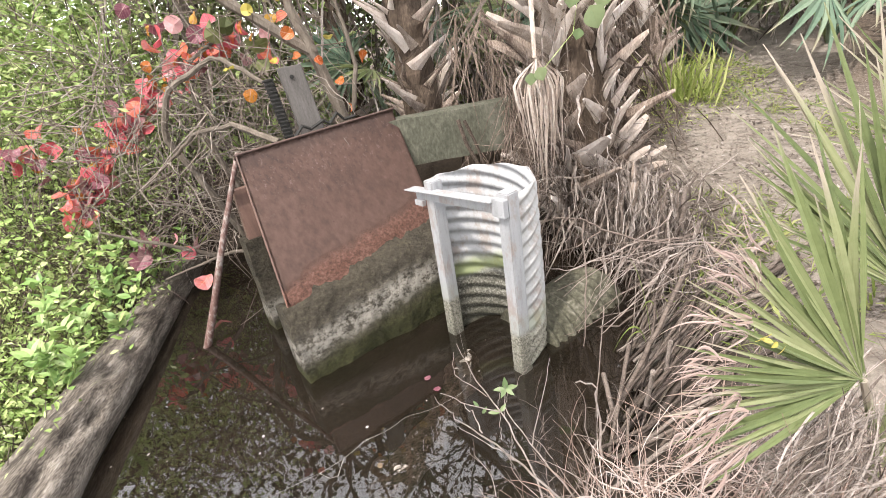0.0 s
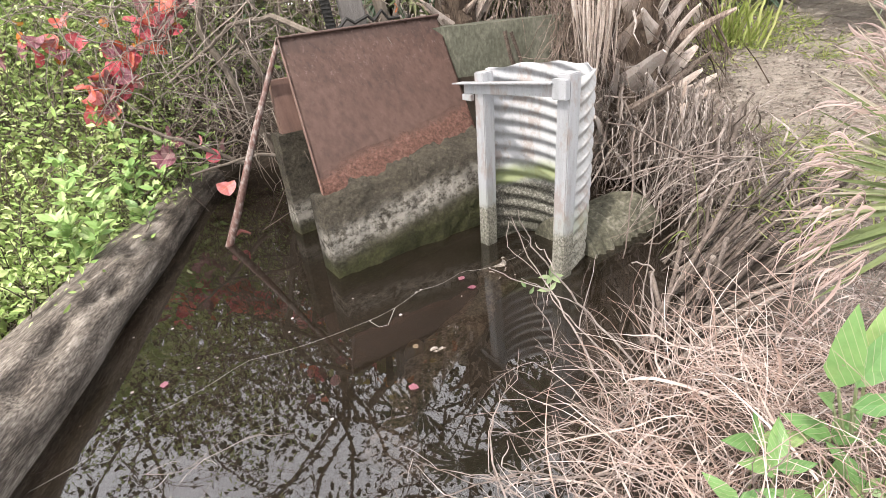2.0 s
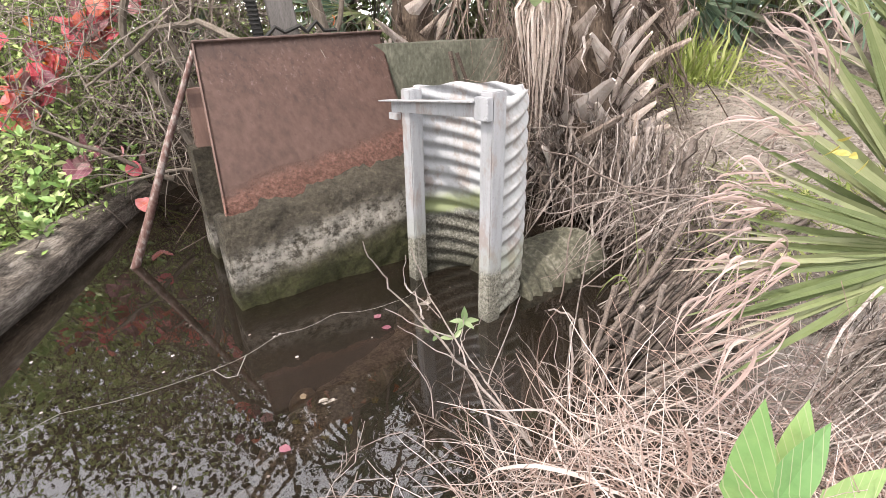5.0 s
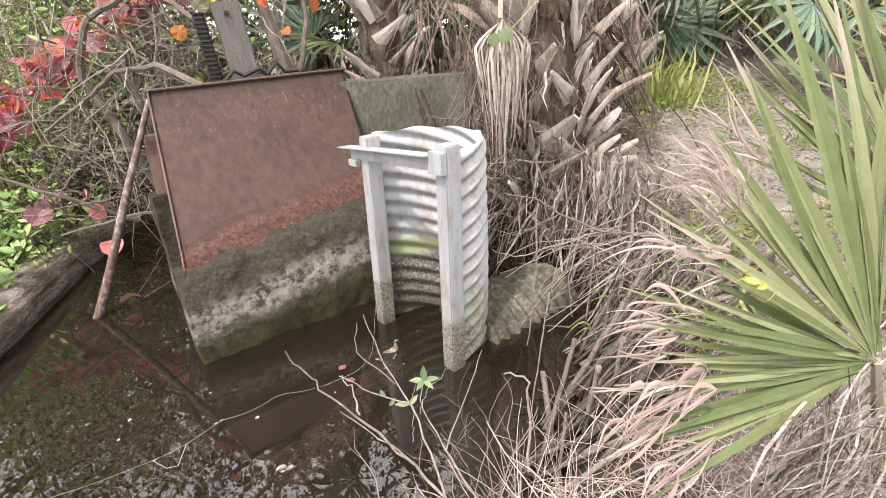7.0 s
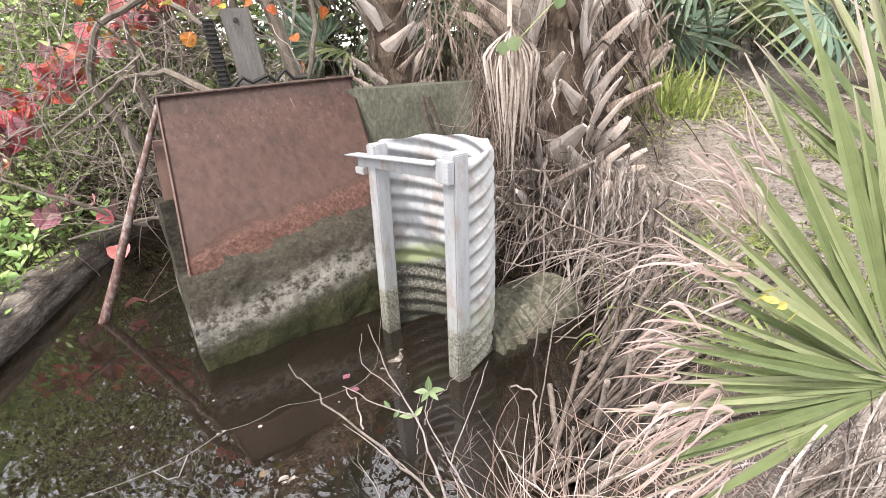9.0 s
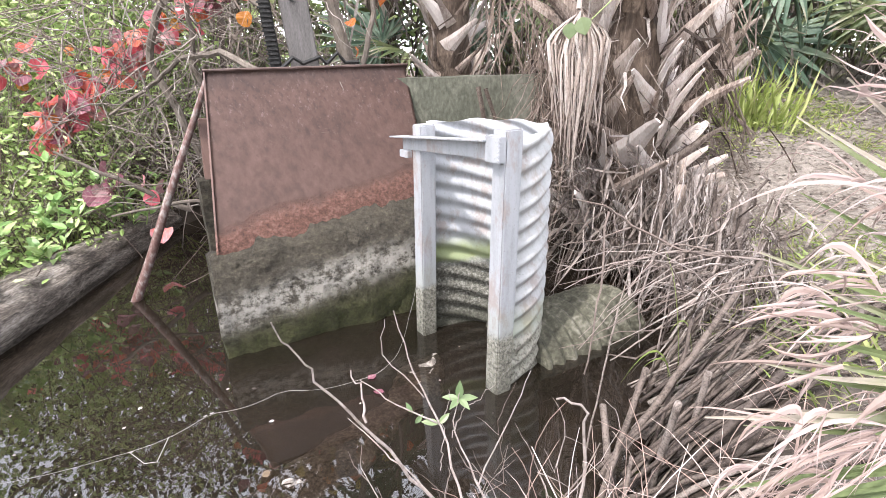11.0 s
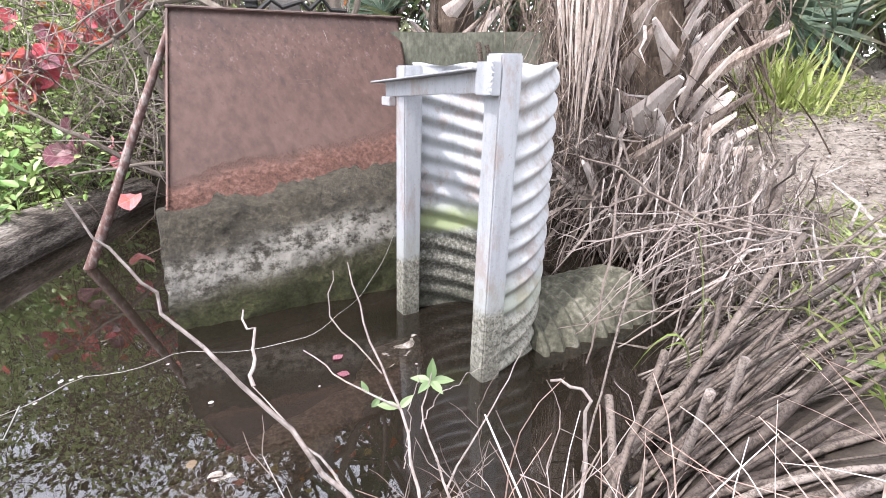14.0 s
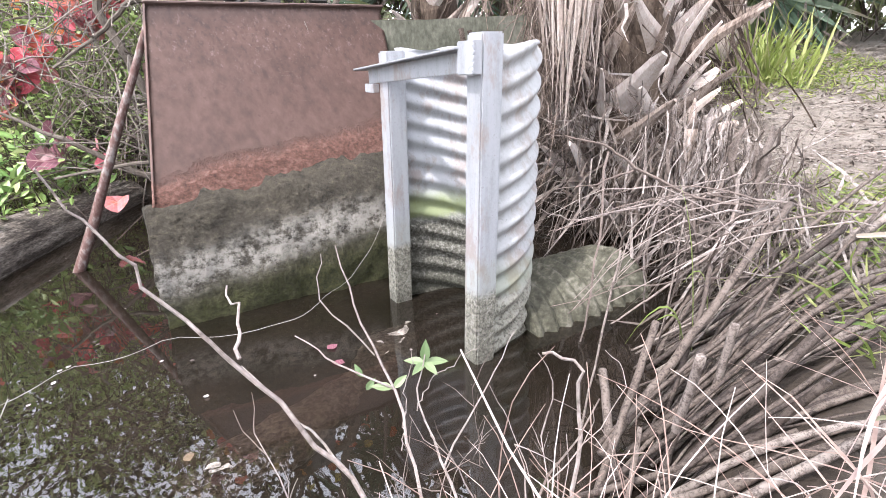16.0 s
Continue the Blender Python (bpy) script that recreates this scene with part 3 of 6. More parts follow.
# ---- the riser: half a corrugated pipe between two posts ----
def riser():
    R0, L0 = Vector((0.313, 2.12, 0)), Vector((0.002, 2.57, 0))
    t = thing("water_control_riser", (0.13, 2.31, 0), "pale corrugated half-pipe riser with algae band, standing in water", "riser")
    ch = (L0 - R0).normalized()
    out = Vector((-ch.y, ch.x, 0))
    if out.x < 0:
        out = -out
    c = (R0 + L0) / 2 + out * 0.05
    rad = (R0 - c).length
    a0 = math.atan2(R0.y - c.y, R0.x - c.x)
    a1 = math.atan2(L0.y - c.y, L0.x - c.x)
    if a1 < a0:
        a1 += 2 * math.pi
    bm = bmesh.new()
    na, nz, pitch = 60, 190, 0.07
    grid = []
    for side in (0, 1):
        rows = []
        for i in range(na + 1):
            a = a0 + (a1 - a0) * i / na
            col = []
            for j in range(nz + 1):
                z = -0.3 + 1.26 * j / nz
                w = math.sin(2 * math.pi * (z - pitch * 7.0 * a / (2 * math.pi)) / pitch)
                r = rad + 0.0095 * w + side * 0.003 + 0.004 * math.sin(5 * z + 2 * a)
                zz = z + (0.006 * math.sin(9 * a) if j == nz else 0)
                col.append(bm.verts.new((c.x + r * math.cos(a), c.y + r * math.sin(a), zz)))
            rows.append(col)
        grid.append(rows)
    for side in (0, 1):
        for i in range(na):
            for j in range(nz):
                q = [grid[side][i][j], grid[side][i + 1][j], grid[side][i + 1][j + 1], grid[side][i][j + 1]]
                bm.faces.new(q if side else q[::-1]).material_index = side
    for i in range(na):
        bm.faces.new([grid[0][i][nz], grid[0][i + 1][nz], grid[1][i + 1][nz], grid[1][i][nz]])
    for i in (0, na):
        for j in range(nz):
            bm.faces.new([grid[0][i][j], grid[1][i][j], grid[1][i][j + 1], grid[0][i][j + 1]])
    bmesh.ops.recalc_face_normals(bm, faces=bm.faces)
    sheet = smooth(part("corrugated_sheet", bm, RISER, t))
    sheet.data.materials.append(RISER_OUT)
    f = -out
    # posts: square tubes on the two edges of the sheet
    w = 0.072
    for at, top in ((R0, 0.985), (L0, 0.955)):
        b = block(at - ch * w / 2 - f * 0.02 + Vector((0, 0, -0.35)), ch * w, f * w, Vector((0, 0, top + 0.35)), 0.005)
        part("post", b, POST, t, "chalky metal post with a crusted foot")
    # head bar: an angle with a flat plate on top, overhanging past the far post
    s = R0 + f * 0.05 - ch * 0.036 + Vector((0, 0, 0.885))
    part("crossbar", block(s + ch * 0.075, ch * 0.62 + Vector((0, 0, -0.04)), f * 0.008, Vector((0, 0, 0.055)), 0.002), POST, t)
    part("top_plate", block(s + ch * 0.07 + Vector((0, 0, 0.056)) - f * 0.03, ch * 0.68 + Vector((0, 0, -0.052)), f * 0.075 + Vector((0, 0, 0.004)), Vector((0, 0, 0.006)), 0.0015), POST, t, "thin tilted cover plate")
    part("bracket", block(s - f * 0.0 + ch * 0.0 + Vector((0, 0, -0.005)), ch * 0.078, f * 0.03, Vector((0, 0, 0.085)), 0.003), POST, t)
    part("end_block", block(s + ch * 0.62 + Vector((0, 0, -0.068)) + f * 0.002, ch * 0.07, f * 0.025, Vector((0, 0, 0.03)), 0.002), POST, t)
    hp = Heap()
    p = s + f * 0.031
    hp.tube([p + Vector((0.0015 * math.sin(k * 2.1), 0.001 * math.cos(k * 1.7), k * 0.004)) for k in range(21)], 0.0045, 0.004, 6)
    from_mesh("weld_bead", hp.mesh("weld_bead"), POST, t)
    lean = Matrix.Identity(4)  # the whole riser leans a little
    lean[0][2], lean[0][3] = 0.026, -0.01
    for ob in t.children:
        ob.data.transform(lean)


riser()


def outlet_pipe():
    t = thing("outlet_pipe", (0.72, 2.55, 0), "half-sunken mud-stained corrugated outlet pipe", "pipe")
    a, b = Vector((0.38, 2.42, -0.09)), Vector((0.9, 2.76, -0.09))
    ax = (b - a).normalized()
    s, u = ax.cross(Vector((0, 0, 1))).normalized(), Vector((0, 0, 1))
    bm = bmesh.new()
    na, nl = 30, 70
    g = []
    for j in range(nl + 1):
        row = []
        for i in range(na):
            th = 2 * math.pi * i / na
            q = j / nl
            r = 0.235 + 0.011 * math.sin(2 * math.pi * (q * 9 + th / 6.28)) - 0.05 * max(0, q - 0.9) * 5
            p = a + (b - a) * q + s * math.cos(th) * r + u * math.sin(th) * r
            p += noise.noise_vector(p * 7) * 0.007
            row.append(bm.verts.new(p))
        g.append(row)
    for j in range(nl):
        for i in range(na):
            bm.faces.new([g[j][i], g[j][(i + 1) % na], g[j + 1][(i + 1) % na], g[j + 1][i]])
    bm.faces.new(g[nl])
    bm.faces.new(g[0][::-1])
    bmesh.ops.recalc_face_normals(bm, faces=bm.faces)
    smooth(part("barrel", bm, CRUST, t))


CRUST = rough_stuff("muddy_pipe", [(0.34, (0.022, 0.021, 0.014)), (0.5, (0.062, 0.059, 0.04)), (0.66, (0.15, 0.14, 0.11))], 7, 50, 0.8, 0.6)
outlet_pipe()


# ---- the rusted gate ----
GATE_A = Vector((0.842, 0.539, 0.0))
GATE_U = Vector((-0.19, 0.54, 0.73))
GATE_O = Vector((-0.878, 2.41, 0.446))
GATE_N = GATE_A.cross(GATE_U).normalized()


def gate():
    t = thing("sluice_gate", (-0.4, 2.8, 0), "leaning rusted steel sluice gate on a crusted concrete sill", "gate")
    o = GATE_O
    w = 1.06
    bm = bmesh.new()
    nu, nv = 60, 46
    rows = []
    for j in range(nv + 1):
        v = -0.75 + 1.75 * j / nv
        row = []
        for i in range(nu + 1):
            p = o + GATE_A * (w * i / nu) + GATE_U * v
            if v < 0:
                p = o + GATE_A * (w * i / nu) + Vector((-0.02, 0.02, 0.55)) * v
            p += GATE_N * (0.004 * noise.noise(p * 1.6))
            row.append(bm.verts.new(p))
        rows.append(row)
    for j in range(nv):
        for i in range(nu):
            bm.faces.new([rows[j][i], rows[j][i + 1], rows[j + 1][i + 1], rows[j + 1][i]])
    bmesh.ops.solidify(bm, geom=bm.faces[:], thickness=0.014)
    smooth(part("plate", bm, RUST, t))
    up = GATE_U.normalized()
    tl = o + GATE_U
    part("top_lip", block(tl - GATE_A * 0.012 - GATE_N * 0.05, GATE_A * (w + 0.03), GATE_N * 0.065, up * 0.012, 0.003), RUST, t)
    part("edge_strip", block(o - GATE_A * 0.008 - GATE_N * 0.012, GATE_A * 0.008, GATE_N * 0.02, GATE_U, 0.002), RUST, t, "pale worn edge strip")
    # the crusted concrete sill before the foot of the plate
    bm = bmesh.new()
    nu, nv = 70, 34
    front, backr = [], []
    for j in range(nv + 1):
        q = j / nv
        f_row, b_row = [], []
        for i in range(nu + 1):
            s = i / nu
            low = -0.28 + 0.16 * s
            high = 0.44 + 0.13 * s + 0.035 * noise.noise(Vector((s * 7, 2, 0))) + 0.02 * noise.noise(Vector((s * 23, 5, 0)))
            z = low + (high - low) * q
            base = o + GATE_A * (-0.045 + 1.09 * s)
            y_in = 0.0 if z < 0.446 else (z - 0.446) / 0.73
            ref = base + Vector((GATE_U.x * y_in, GATE_U.y * y_in, 0))
            bulge = 0.12 * math.sin(math.pi * min(1, 0.12 + q * 0.88)) ** 0.6 * (0.75 + 0.25 * s)
            p = Vector((ref.x, ref.y, z)) + Vector((0.539, -0.842, 0)) * bulge
            p += noise.noise_vector(p * 6) * 0.02 + noise.noise_vector(p * 19) * 0.011 + noise.noise_vector(p * 47) * 0.005
            f_row.append(bm.verts.new(p))
            b_row.append(bm.verts.new(Vector((ref.x, ref.y, z - 0.01)) - Vector((0.539, -0.842, 0)) * 0.10))
        front.append(f_row)
        backr.append(b_row)
    for j in range(nv):
        for i in range(nu):
            bm.faces.new([front[j][i], front[j][i + 1], front[j + 1][i + 1], front[j + 1][i]])
            bm.faces.new([backr[j][i], backr[j + 1][i], backr[j + 1][i + 1], backr[j][i + 1]])
    for i in range(nu):
        bm.faces.new([front[nv][i], front[nv][i + 1], backr[nv][i + 1], backr[nv][i]])
        bm.faces.new([front[0][i + 1], front[0][i], backr[0][i], backr[0][i + 1]])
    for j in range(nv):
        bm.faces.new([front[j][0], front[j + 1][0], backr[j + 1][0], backr[j][0]])
        bm.faces.new([front[j + 1][nu], front[j][nu], backr[j][nu], backr[j + 1][nu]])
    bmesh.ops.recalc_face_normals(bm, faces=bm.faces)
    smooth(part("concrete_sill", bm, CONCRETE, t, "lumpy crusted concrete sill with green foot"))


gate()


def headwall():
    t = tagged(part("headwall", block((-1.2, 2.95, -0.4), (0.5, 0.32, 0), (-0.07, 0.1, 0), (0, 0, 1.05), 0, 14, 0.008), CONCRETE), "stained concrete headwall beside the gate", "wall", kind="structure")
    t = tagged(part("headwall_plate", block((-1.18, 2.98, 0.652), (0.48, 0.31, 0), (-0.03, 0.05, 0), (-0.02, 0.08, 0.3), 0.003), RUST), "rusted plate on the headwall", "wall", kind="structure")
    b = tagged(part("beam", block((-0.3, 3.42, 0.8), (1.22, 0.02, 0.0), (0, 0.14, 0), (0, 0.02, 0.315), 0, 16, 0.006), BEAM), "mossy grey concrete beam over a dark culvert", "beam", kind="structure")
    # added backing wall; its dark colour stands in for shade under the beam
    c = tagged(part("culvert_wall", block((-1.0, 4.3, -0.4), (2.3, -0.1, 0), (0, 0.2, 0), (0, 0, 1.3), 0, 6, 0.02), CULVERT_SHADE), "mud-toned backing wall, coloured dark for the shade inside the culvert", "wall", kind="structure")
    r = Heap()
    r.tube([(0.24, 3.38, 1.06), (0.27, 3.36, 0.9), (0.34, 3.35, 0.72)], 0.014, 0.012, 5)
    r.tube([(0.28, 3.38, 1.05), (0.33, 3.36, 0.9), (0.37, 3.35, 0.74)], 0.012, 0.01, 5)
    tagged(from_mesh("broken_slat", r.mesh("broken_slat"), TWIG_DARK), "dark split slat leaning on the beam", "slat")


headwall()


def gate_hoist():
    t = thing("timber_upright", (-0.66, 3.2, 1.1), "weathered grey timber upright with a bolt hole", "post")
    ax, ay, az = Vector((0.135, 0.05, 0)), Vector((-0.02, 0.05, 0)), Vector((-0.06, 0.03, 0.575))
    part("board", block((-0.715, 3.22, 1.0), ax, ay, az, 0.006), PLANK, t)
    # black disc set on the board, standing in for the shade in a bolt hole
    hp = Heap()
    p = Vector((-0.715, 3.218, 1.0)) + ax * 0.45 + az * 0.9
    hp.tube([p, p + Vector((0.002, -0.006, 0))], 0.013, 0.013, 8)
    from_mesh("bolt_hole", hp.mesh("bolt_hole"), BLACK, t)
    t2 = thing("ribbed_lift_bar", (-0.8, 3.2, 1.1), "black ribbed iron lifting bar behind the gate", "lift bar")
    part("bar", block((-0.82, 3.2, 0.95), (0.05, 0.01, 0), (0, 0.03, 0), (-0.05, 0.02, 0.58), 0.004), BLACK, t2)
    for k in range(26):
        q = Vector((-0.825, 3.19, 0.95)) + Vector((-0.05, 0.02, 0.58)) * (k + 0.5) / 26
        part("rib", block(q, (0.062, 0.01, 0), (0, 0.02, 0), (0, 0, 0.009), 0.002), BLACK, t2)
    hp = Heap()
    e = GATE_O + GATE_U
    for pts in ([(0.36, 0.0), (0.42, 0.05), (0.47, 0.02), (0.56, 0.05), (0.6, 0.015)], [(0.6, 0.02), (0.66, 0.07), (0.7, 0.02), (0.78, 0.02)]):
        hp.tube([e + GATE_A * s + Vector((0, 0.02, h + 0.01)) for s, h in pts], 0.012, 0.01, 5)
    tagged(from_mesh("bent_strap", hp.mesh("bent_strap"), BLACK), "bent dark iron strap lying on the gate top", "strap")


gate_hoist()


# ---- logs, sticks, line ----
def log():
    bm = bmesh.new()
    n, k = 64, 150
    a, b = Vector((-1.94, 0.3, 0.09)), Vector((-2.27, 4.32, 0.045))
    rows = []
    for j in range(k + 1):
        q = j / k
        c = a.lerp(b, q) + Vector((0.03 * math.sin(q * 5), 0, 0.02 * math.sin(q * 4 + 1)))
        r = 0.21 - 0.075 * q
        row = []
        for i in range(n):
            th = 2 * math.pi * i / n
            dv = Vector((math.cos(th), 0, math.sin(th)))
            p = c + dv * r
            p += dv * (0.012 * abs(noise.noise(Vector((math.cos(th) * 9, q * 2.5, math.sin(th) * 9)))) + 0.02 * noise.noise(Vector((th * 1.5, q * 5, 0))) + 0.012 * noise.noise(Vector((math.cos(th) * 6, q * 6, math.sin(th) * 6))))
            p -= dv * 0.03 * max(0, noise.noise(Vector((th * 4.0, q * 3.0, 7))) - 0.25)
            for hy, ht in ((0.43, 0.9), (0.46, 0.6), (0.36, 1.0), (0.33, 0.9), (0.2, 1.2), (0.27, 0.7), (0.55, 1.1), (0.62, 0.8)):
                dd = (q - hy) ** 2 * 380 + (th - ht) ** 2 * 3.5
                p -= dv * 0.05 * math.exp(-dd * 6)
            row.append(bm.verts.new(p))
        rows.append(row)
    for j in range(k):
        for i in range(n):
            bm.faces.new([rows[j][i], rows[j][(i + 1) % n], rows[j + 1][(i + 1) % n], rows[j + 1][i]])
    bm.faces.new(rows[0][::-1])
    bm.faces.new(rows[k])
    bmesh.ops.recalc_face_normals(bm, faces=bm.faces)
    smooth(tagged(part("log", bm, LOG), "long grey weathered log with knot holes along the water", "log"))
    bm = bmesh.new()
    rows = []
    for j in range(81):
        q = j / 80
        c = Vector((0.02, 2.36, 0)).lerp(Vector((-0.58, 1.1, 0)), q) + Vector((0.04 * math.sin(q * 7), 0, 0))
        r = (0.085 + 0.03 * math.sin(q * 17) * math.sin(q * 5)) * min(1.0, 0.35 + q * 9)
        c.z = -0.7 * r - 0.013 + 0.009 * math.exp(-((q - 0.09) / 0.05) ** 2) + 0.006 * math.sin(q * 11 + 1.0)
        row = []
        for i in range(28):
            th = 2 * math.pi * i / 28
            p = c + Vector((math.cos(th) * 0.95, math.cos(th) * -0.4, math.sin(th) * 0.7)) * r
            p += noise.noise_vector(p * 11) * 0.022 + noise.noise_vector(p * 30) * 0.011 + noise.noise_vector(p * 70) * 0.005
            row.append(bm.verts.new(p))
        rows.append(row)
    for j in range(80):
        for i in range(28):
            bm.faces.new([rows[j][i], rows[j][(i + 1) % 28], rows[j + 1][(i + 1) % 28], rows[j + 1][i]])
    bm.faces.new(rows[0][::-1])
    bm.faces.new(rows[80])
    bmesh.ops.recalc_face_normals(bm, faces=bm.faces)
    smooth(tagged(part("sunken_log", bm, SUBLOG), "dark waterlogged log just under the water", "log"))
    bm = bmesh.new()
    bmesh.ops.create_icosphere(bm, subdivisions=3, radius=0.05)
    for v in bm.verts:
        v.co = Vector((v.co.x, v.co.y * 1.3, v.co.z)) + noise.noise_vector(v.co * 20) * 0.01 + Vector((-0.46, 1.66, -0.05))
    smooth(tagged(part("stone", bm, STONE), "small tan stone lying in shallow water", "stone"))


log()


def stick():
    hp = Heap()
    pts = [Vector(q) for q in ((-1.72, 2.88, -0.12), (-1.66, 2.91, 0.0), (-1.535, 2.95, 0.26), (-1.435, 2.975, 0.48), (-1.315, 3.0, 0.73), (-1.23, 3.02, 0.9), (-1.155, 3.03, 1.05), (-1.09, 3.04, 1.18))]
    hp.tube(pts, 0.028, 0.013, 9)
    smooth(tagged(from_mesh("leaning_stick", hp.mesh("leaning_stick"), STICK), "reddish peeled stick leaning against the gate", "stick"))
    hp = Heap()
    knots = np.array([(-1.75, 1.1, 0.0), (-1.333, 1.200, 0.176), (-0.987, 1.260, 0.318), (-0.58, 1.29, 0.40), (-0.385, 1.33, 0.478), (-0.237, 1.380, 0.504), (-0.067, 1.430, 0.501), (0.012, 1.466, 0.54), (0.0, 1.8, 0.465), (-0.005, 2.15, 0.455), (-0.005, 2.5, 0.50)])
    u = np.linspace(0, len(knots) - 1, 60)
    pts = np.stack([np.interp(u, range(len(knots)), knots[:, i]) for i in range(3)], 1)
    pts[:, 2] -= 0.012 * np.abs(np.sin(u * np.pi))
    hp.tube(pts, 0.0004, 0.0004, 4)
    hp.tube([(-0.56, 1.29, 0.405), (-0.53, 1.285, 0.38), (-0.5, 1.285, 0.385), (-0.47, 1.3, 0.44)], 0.0009, 0.0009, 4)
    for q in ((-0.385, 1.33, 0.478), (-0.4, 1.328, 0.472), (-0.56, 1.29, 0.405)):
        hp.tube([q, np.array(q) + (0.008, 0, 0.003)], 0.0016, 0.0012, 5)
    tagged(from_mesh("snagged_line", hp.mesh("snagged_line"), WIRE), "pale snagged cord stretched low over the water", "cord")


STICK = rough_stuff("peeled_stick", [(0.4, (0.085, 0.043, 0.035)), (0.5, (0.125, 0.08, 0.068)), (0.6, (0.23, 0.2, 0.18))], 12, 60, 0.8, 0.4, (1, 1, 0.5))
stick()


# ---- palms ----


def blade_mesh(key, dth, width, droop, split, curl):
    """One pleated blade of a fan, its hub end at 0, pointing along +x, length 1."""
    s = np.array([0.02, 0.2, split, 0.62, 0.82, 1.0])
    half = np.where(s <= split, s * math.tan(dth / 2) * 1.03, split * math.tan(dth / 2) * (1 - s) / (1 - split) + 0.0025) * width
    up = -droop * s**2.2 * RNG.uniform(0.3, 1.7) + 0.03 * RNG.normal() * s
    bend = curl * s**2 * RNG.normal()
    mid = np.stack([s, bend, up], 1)
    e = np.array([0, 1.0, 0])
    v = np.concatenate([mid + half[:, None] * e, mid + np.array([0, 0, -0.55]) * half[:, None], mid - half[:, None] * e])
    m = len(s)
    f = [(j * m + i, j * m + i + 1, (j + 1) * m + i + 1, (j + 1) * m + i) for j in (0, 1) for i in range(m - 1)]
    uv = np.concatenate([np.stack([s, s * 0 + q], 1) for q in (0, 0.5, 1)])
    return mesh_of("blade", v, f, uv)


def fan_mesh(name, L, count, spread, width=1.0, droop=0.25, split=0.4, jitter=0.06, curl=0.0):
    """What a kind of fan is made of; its blades share a few meshes."""
    dth = 2 * spread / count
    return dict(L=L, count=count, spread=spread, jitter=jitter, sorts=[blade_mesh(name, dth, width, droop, split, curl) for _ in range(9)], mats={})


def frame_of(hub, axis, face):
    x = Vector(axis).normalized()
    z = (Vector(face) - x * Vector(face).dot(x)).normalized()
    y = z.cross(x)
    return Matrix(((x.x, y.x, z.x, hub[0]), (x.y, y.y, z.y, hub[1]), (x.z, y.z, z.z, hub[2]), (0, 0, 0, 1)))


def fan_on(parent, kind, hub, axis, face, root, material, scale=1.0, near=False):
    hp = Heap()
    h, r = Vector(hub), Vector(root)
    mid = (h + r) / 2 + Vector((0, 0, 0.12 * (h - r).length))
    hp.tube([r, (r + mid) / 2 + Vector((0, 0, 0.02)), mid, (h + mid) / 2 + Vector((0, 0, 0.01)), h, h + Vector(axis).normalized() * 0.03 * scale], 0.014 * scale + 0.003, 0.006 * scale + 0.001, 6)
    ob = from_mesh("fan", hp.mesh("fan"), material, parent)
    base = frame_of(hub, axis, face)
    if material.name not in kind["mats"]:
        kind["mats"][material.name] = [m.copy() for m in kind["sorts"]]
        for m in kind["mats"][material.name]:
            m.materials.append(material)
    for k, a in enumerate(np.linspace(-kind["spread"], kind["spread"], kind["count"])):
        a += RNG.normal() * kind["jitter"] * 2 * kind["spread"] / kind["count"]
        ln = kind["L"] * scale * (0.8 + 0.2 * math.cos(a * 0.9)) * RNG.uniform(0.9, 1.05)
        at = base @ pose(0, 0, 0, 0, 0, math.degrees(a)) @ Matrix.Scale(ln, 4)
        sort = kind["mats"][material.name][RNG.integers(9)]
        keep = 1.0
        while near and keep > 0.5:  # worn short along the walked side
            tip = at @ Vector((keep, 0, 0))
            if tip.x > 0.2 + 0.76 * (tip.y - 0.546):
                break
            keep -= 0.1
        if keep < 0.55:
            continue
        at = at @ Matrix.Scale(keep, 4)
        b = from_mesh("blade", sort, None, ob)
        b.matrix_world = at
    return ob


def spread_fan(parent, hub, tips, count, root, material, width, split=0.42, droop=0.13):
    """A fan whose blade ends follow a curve through the given tips, counted from the hub."""
    hp = Heap()
    h, r = Vector(hub), Vector(root)
    hp.tube([r, (r + h) / 2 + Vector((0, 0, 0.05)), h], 0.015, 0.008, 6)
    ob = from_mesh("fan", hp.mesh("fan"), material, parent)
    sorts = [blade_mesh("near", 0.13, width, droop, split, 0.05) for _ in range(9)]
    for m in sorts:
        m.materials.append(material)
    q = np.array(tips, float)
    for k in range(count):
        u = np.clip((k + 0.5 + RNG.normal() * 0.25) / count, 0, 1) * (len(q) - 1)
        v = np.array([np.interp(u, range(len(q)), q[:, i]) for i in range(3)]) * RNG.uniform(0.8, 1.1) + RNG.normal(size=3) * 0.016
        b = from_mesh("blade", sorts[RNG.integers(9)], None, ob)
        tip = h + Vector(v)
        if tip.x < 0.3 + 0.85 * (tip.y - 0.62):  # worn short along the walked side
            v *= 0.85
        face = Vector((-0.25 + RNG.normal() * 0.3, -0.75, 0.6 + RNG.normal() * 0.4))
        b.matrix_world = frame_of(h + Vector(RNG.normal(size=3) * 0.004), v, face) @ Matrix.Scale(float(np.linalg.norm(v)), 4)
    return ob


